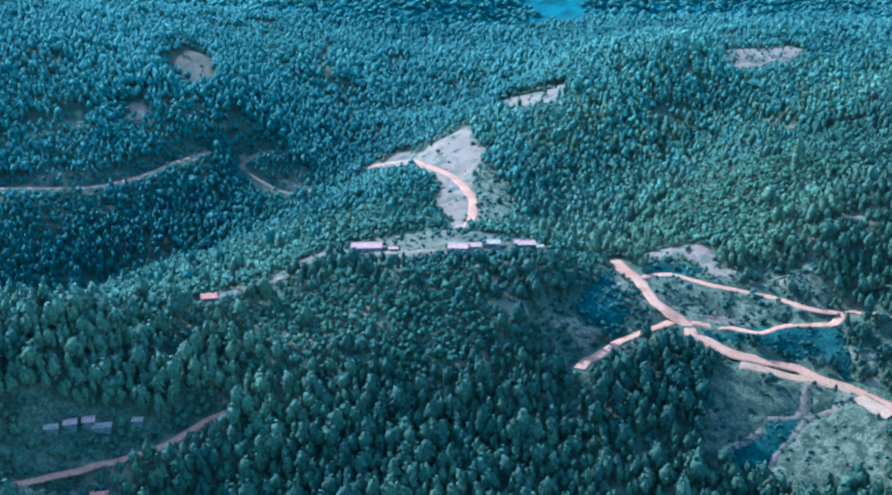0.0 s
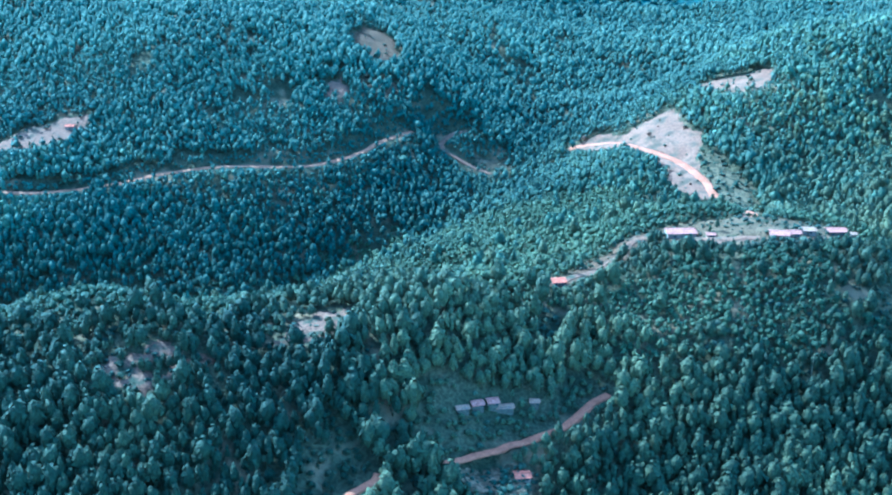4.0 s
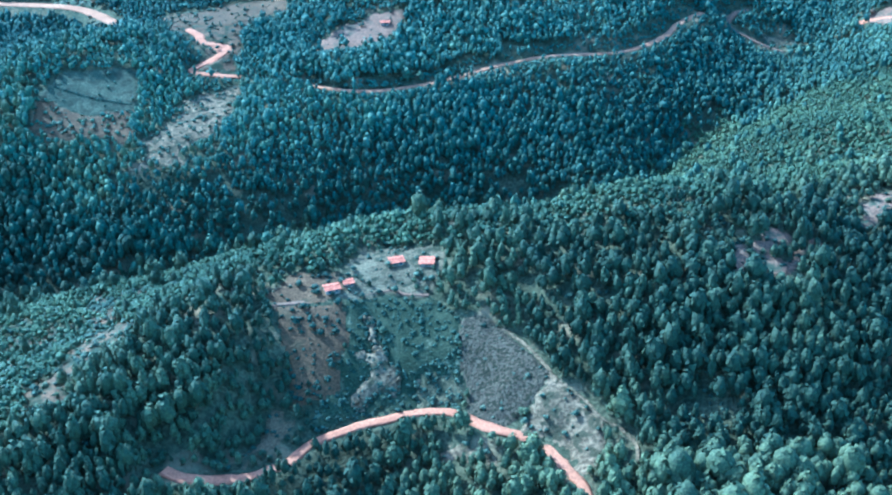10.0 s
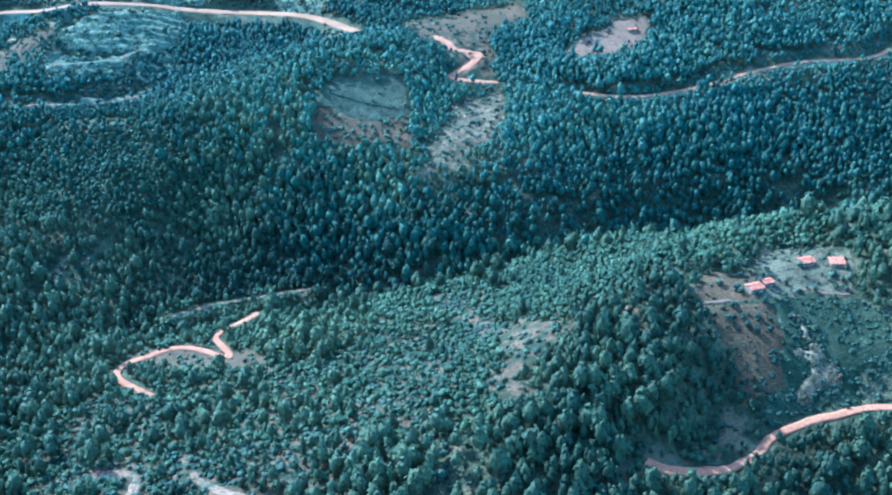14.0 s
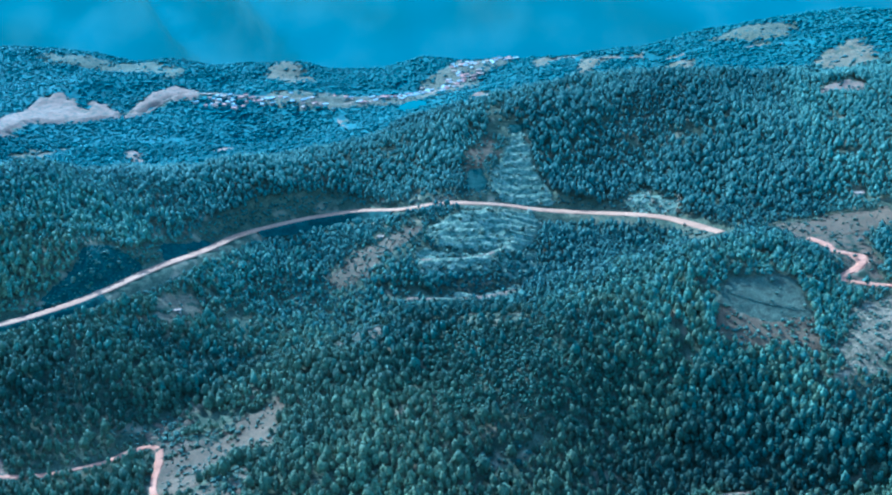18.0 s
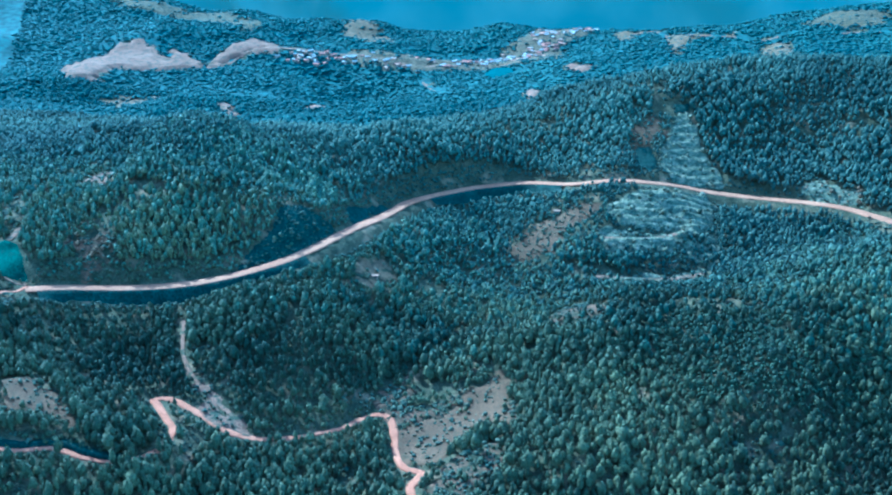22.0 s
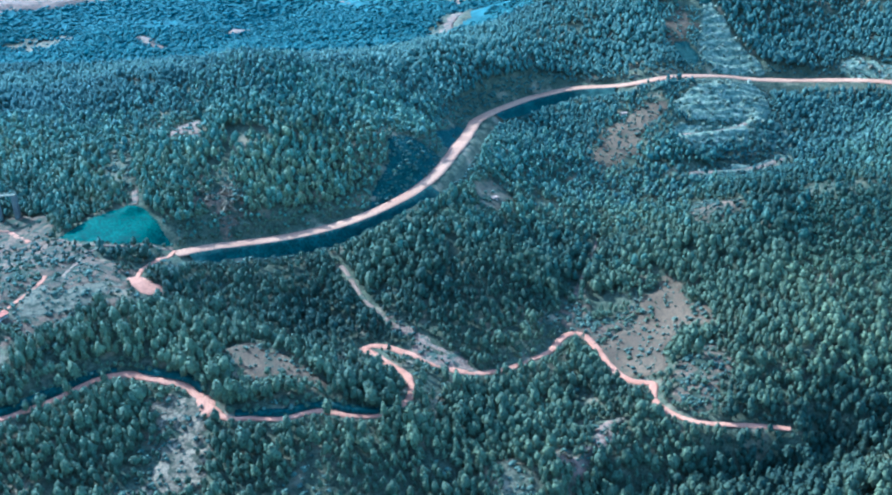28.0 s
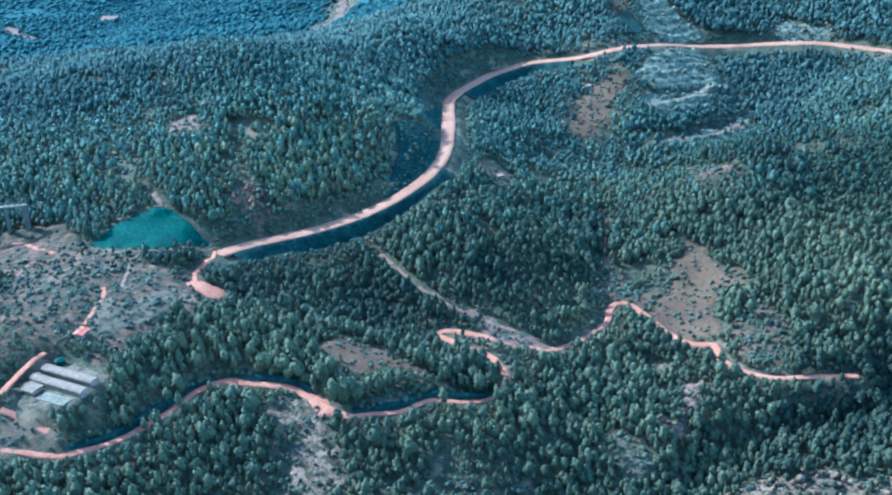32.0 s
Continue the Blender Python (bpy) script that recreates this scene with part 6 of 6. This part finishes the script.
# the yard with two long barrel-roofed sheds


def long_shed(x, y, turn, long, wide, high, label):
    ob = tagged(new("poultry_shed"), label, "shed", "long sheds in the yard")
    ob.matrix_world = pose(x, y, float(ground(x, y)), 0, 0, turn)
    arc = [(wide / 2 * math.cos(a), high + 1.1 * math.sin(a)) for a in np.linspace(0, math.pi, 9)]
    inner = [(0.96 * p, high + (q - high) * 0.92 - 0.03) for p, q in arc[::-1]]
    bays = 8
    for k in range(bays):
        a = -long / 2 + long * k / bays
        part("roof_sheet", prism(arc + inner, a + 0.04, a + long / bays - 0.04), SHEDROOF, ob)
    for s in (-1, 1):
        part("side_wall", box(-long / 2, long / 2, s * wide / 2 - 0.1, s * wide / 2 + 0.1, -0.5, high - 0.6), CONCRETE, ob)
        for k in range(9):
            px = -long / 2 + 0.15 + (long - 0.3) * k / 8
            part("post", box(px - 0.1, px + 0.1, s * wide / 2 - 0.09, s * wide / 2 + 0.09, high - 0.6, high), DARKWOOD, ob)
    for a in (-long / 2, long / 2 - 0.2):
        part("end_wall", prism([(-wide / 2 + 0.12, -0.5), (wide / 2 - 0.12, -0.5), (wide / 2 - 0.12, high)] + [(0.9 * p, q - 0.1) for p, q in arc[1:-1]] + [(-wide / 2 + 0.12, high)], a, a + 0.2), PLASTER, ob)
    return ob


long_shed(-1232.0, 436.5, -40, 31, 5.4, 2.6, "long barrel-roofed pale metal shed in the yard")
long_shed(-1236.4, 429.2, -40, 32, 5.4, 2.6, "long barrel-roofed pale metal shed beside its twin")
house("store", -1248.2, 430.0, -42, 7.6, 6.2, 2.6, SHEDROOF, PLASTER, "square store with grey sheet roof in the yard", "store", 0.12)
slab = tagged(new("yard_slab"), "pale concrete drying slab in the yard", "slab")
slab.matrix_world = pose(-1237.7, 419.8, float(ground(-1237.7, 419.8)) + 0.35, 0, 0, -39)
for i in range(4):
    for j in range(2):
        part("panel", box(-8 + 4 * i + 0.04, -4 + 4 * i - 0.04, -3.2 + 3.2 * j + 0.04, 3.2 * j - 0.04, -0.4, 0.45), CONCRETE, slab)
tank = tagged(new("water_tank"), "blue-green round water tank by the sheds", "tank")
tank.matrix_world = pose(-1237.3, 451.0, float(ground(-1237.3, 451.0)) - 0.2)
bm = bmesh.new()
bmesh.ops.create_cone(bm, segments=20, radius1=2.2, radius2=2.2, depth=2.6, cap_ends=True, matrix=Matrix.Translation((0, 0, 1.3)))
part("drum", bm, CUTFACE, tank)
bm = bmesh.new()
bmesh.ops.create_cone(bm, segments=20, radius1=2.4, radius2=0.3, depth=0.8, cap_ends=True, matrix=Matrix.Translation((0, 0, 3.0)))
part("lid", bm, CUTFACE, tank)

# footbridge over the gully
bridge = tagged(new("footbridge"), "pale concrete footbridge on a tall dark pier", "bridge")
bridge.matrix_world = pose(-1288, 634, 116, 0, 0, -3)
part("deck", box(-20, 18, -1.4, 1.4, -0.7, 0), CONCRETE, bridge)
for s in (-1, 1):
    rail = part("railing", box(-20, 18, s * 1.4 - 0.08, s * 1.4 + 0.08, 0.95, 1.1), CONCRETE, bridge)
    for k in range(13):
        part("baluster", box(-19.5 + 3.1 * k, -19.3 + 3.1 * k, s * 1.4 - 0.06, s * 1.4 + 0.06, 0, 0.95), CONCRETE, rail)
part("pier", prism([(-1.1, -24), (1.1, -24), (0.8, -0.7), (-0.8, -0.7)], 4.5, 6.5), DARKWOOD, bridge, "dark stained pier")
part("abutment", box(15, 18, -1.6, 1.6, -18, -0.7), DARKWOOD, bridge)

pole = tagged(new("utility_pole"), "slim pale utility pole at the forest edge", "pole")
pole.matrix_world = pose(-1, 405, float(ground(-1, 405)))
bm = bmesh.new()
bmesh.ops.create_cone(bm, segments=8, radius1=0.18, radius2=0.12, depth=10, cap_ends=True, matrix=Matrix.Translation((0, 0, 5)))
part("mast", bm, CONCRETE, pole)
part("crossarm", box(-0.9, 0.9, -0.07, 0.07, 9.3, 9.45), CONCRETE, pole)

# the distant town
for k in range(200):
    u = rng.random()
    way = np.array([(-1434, 2035), (-1394, 2047), (-1324, 2065), (-1211, 2036), (-1135, 2081), (-1061, 2150), (-1008, 2155), (-978, 2199), (-986, 2276), (-902, 2317)], float)
    n = int(u * 9)
    px, py = way[n] + (way[n + 1] - way[n]) * (u * 9 - n) + rng.normal(0, 14, 2)
    if sample(ROAD_GAP, px, py) < 3:
        continue
    lg, wd, hg = rng.uniform(5, 11), rng.uniform(4, 7), rng.uniform(3, 5)
    ob = tagged(new("town_house"), "small pale house of the distant town", "house", "houses of the distant town")
    ob.matrix_world = pose(px, py, float(ground(px, py)), 0, 0, rng.uniform(-50, 50))
    part("wall", box(-lg / 2, lg / 2, -wd / 2, wd / 2, -2, hg), PLASTER, ob)
    part("roof", prism([(-wd / 2 - 0.4, hg), (wd / 2 + 0.4, hg), (0, hg + 1.6)], -lg / 2 - 0.4, lg / 2 + 0.4), (TOWNROOF, TOWNROOF, SHEET, PINKROOF)[k % 4], ob)
lake = [(-1063, 1947), (-1054, 2010), (-1023, 2008), (-1010, 1897), (-1035, 1899)]
bm = bmesh.new()
lz = float(ground(-1035, 1950)) + 3
bm.faces.new([bm.verts.new((px, py, lz)) for px, py in smooth_line(lake + lake[:1], 8)[:-1]])
me = bpy.data.meshes.new("reservoir")
bm.to_mesh(me)
bm.free()
me.materials.append(WATER)
tagged(new("reservoir", me), "teal reservoir below the distant town", "water", kind="structure")

# hedge shrubs in the fenced field
shrub_v, shrub_f = crown(2, 10, 1.0, 0.1, 901)
shrub_mesh = fast_mesh("shrub", shrub_v * (1, 1, 0.9) - (0, 0, 0.12), shrub_f, SCRUB, False, np.full(len(shrub_v), 0.2))
for k in range(22):
    px, py = -598 + 2.2 * k, 676 - 0.25 * k + 0.012 * (k - 11) ** 2
    ob = tagged(new("hedge_shrub", shrub_mesh), "round dark shrub in the field's hedge row", "shrub", "hedge row in the green field")
    ob.matrix_world = pose(px, py, float(ground(px, py)), 0, 0, 40 * k) @ Matrix.Scale(rng.uniform(1.7, 2.3), 4)

# single trees along the nearest forest edges
TREES = []
for k in range(5):
    ob = tagged(new("pine_tree"), "dark green pine at the forest edge", "tree", "pines at the forest edge")
    v, f = crown(3, 40, (1.0, 0.85, 1.1, 0.8, 0.95)[k], (0.2, 0.6, 0.1, 0.8, 0.4)[k], 700 + k)
    c = new("crown", fast_mesh("crown", v * (6.2, 6.2, 10.0), f, FOLIAGE, True, np.full(len(v), 0.3 + 0.1 * k)))
    c.parent = ob
    bm = bmesh.new()
    bmesh.ops.create_cone(bm, segments=7, radius1=0.22, radius2=0.06, depth=8.0, cap_ends=True, matrix=Matrix.Translation((0, 0, 3.7)))
    trunk = part("trunk", bm, BARK, ob)
    for j in range(6):
        bm = bmesh.new()
        m = pose(0, 0, 2.4 + 0.8 * j, 0, 0, 140 * j) @ pose(0.9, 0, 0.35, 0, 68, 0)
        bmesh.ops.create_cone(bm, segments=5, radius1=0.07, radius2=0.02, depth=2.0 - 0.2 * j, cap_ends=True, matrix=m)
        part("limb", bm, BARK, trunk)
    TREES.append(ob)
for k, (px, py, size) in enumerate(SINGLE[:300]):
    m = pose(px, py, float(ground(px, py)) - 0.2, 0, 0, 77 * k) @ Matrix.Scale(size, 4)
    if k < 5:
        TREES[k].matrix_world = m
    else:
        copy_thing(TREES[k % 5], pose(px, py, float(ground(px, py)) - 0.2, 0, 0, 77 * k)).scale = (size, size, size)

# the mountains beyond, too far to shift
bx = np.linspace(-5200, 2600, 160)
rows_z = np.linspace(0, 1, 26)
RX, RU = np.meshgrid(bx, rows_z)
crest = 420 + 260 * vnoise(RX, 0 * RX, 900, 91) + 90 * vnoise(RX, 0 * RX, 260, 92)
RZ = -620 + (crest + 620) * RU
RY = 3900 + 650 * RU + 190 * (vnoise(RX, RZ * 1.6 + RX * 0.4, 420, 93) - 0.5) + 90 * (vnoise(RX + RZ, RZ - RX * 0.5, 150, 94) - 0.5) + 260 * np.abs(2 * vnoise(RX + 0.9 * RZ, RZ * 0.4, 330, 95) - 1)
ids = np.arange(RX.size).reshape(RX.shape)
quads = np.stack([ids[:-1, :-1].ravel(), ids[:-1, 1:].ravel(), ids[1:, 1:].ravel(), ids[1:, :-1].ravel()], 1)
# a faint glow in the material stands in for haze over the mountains
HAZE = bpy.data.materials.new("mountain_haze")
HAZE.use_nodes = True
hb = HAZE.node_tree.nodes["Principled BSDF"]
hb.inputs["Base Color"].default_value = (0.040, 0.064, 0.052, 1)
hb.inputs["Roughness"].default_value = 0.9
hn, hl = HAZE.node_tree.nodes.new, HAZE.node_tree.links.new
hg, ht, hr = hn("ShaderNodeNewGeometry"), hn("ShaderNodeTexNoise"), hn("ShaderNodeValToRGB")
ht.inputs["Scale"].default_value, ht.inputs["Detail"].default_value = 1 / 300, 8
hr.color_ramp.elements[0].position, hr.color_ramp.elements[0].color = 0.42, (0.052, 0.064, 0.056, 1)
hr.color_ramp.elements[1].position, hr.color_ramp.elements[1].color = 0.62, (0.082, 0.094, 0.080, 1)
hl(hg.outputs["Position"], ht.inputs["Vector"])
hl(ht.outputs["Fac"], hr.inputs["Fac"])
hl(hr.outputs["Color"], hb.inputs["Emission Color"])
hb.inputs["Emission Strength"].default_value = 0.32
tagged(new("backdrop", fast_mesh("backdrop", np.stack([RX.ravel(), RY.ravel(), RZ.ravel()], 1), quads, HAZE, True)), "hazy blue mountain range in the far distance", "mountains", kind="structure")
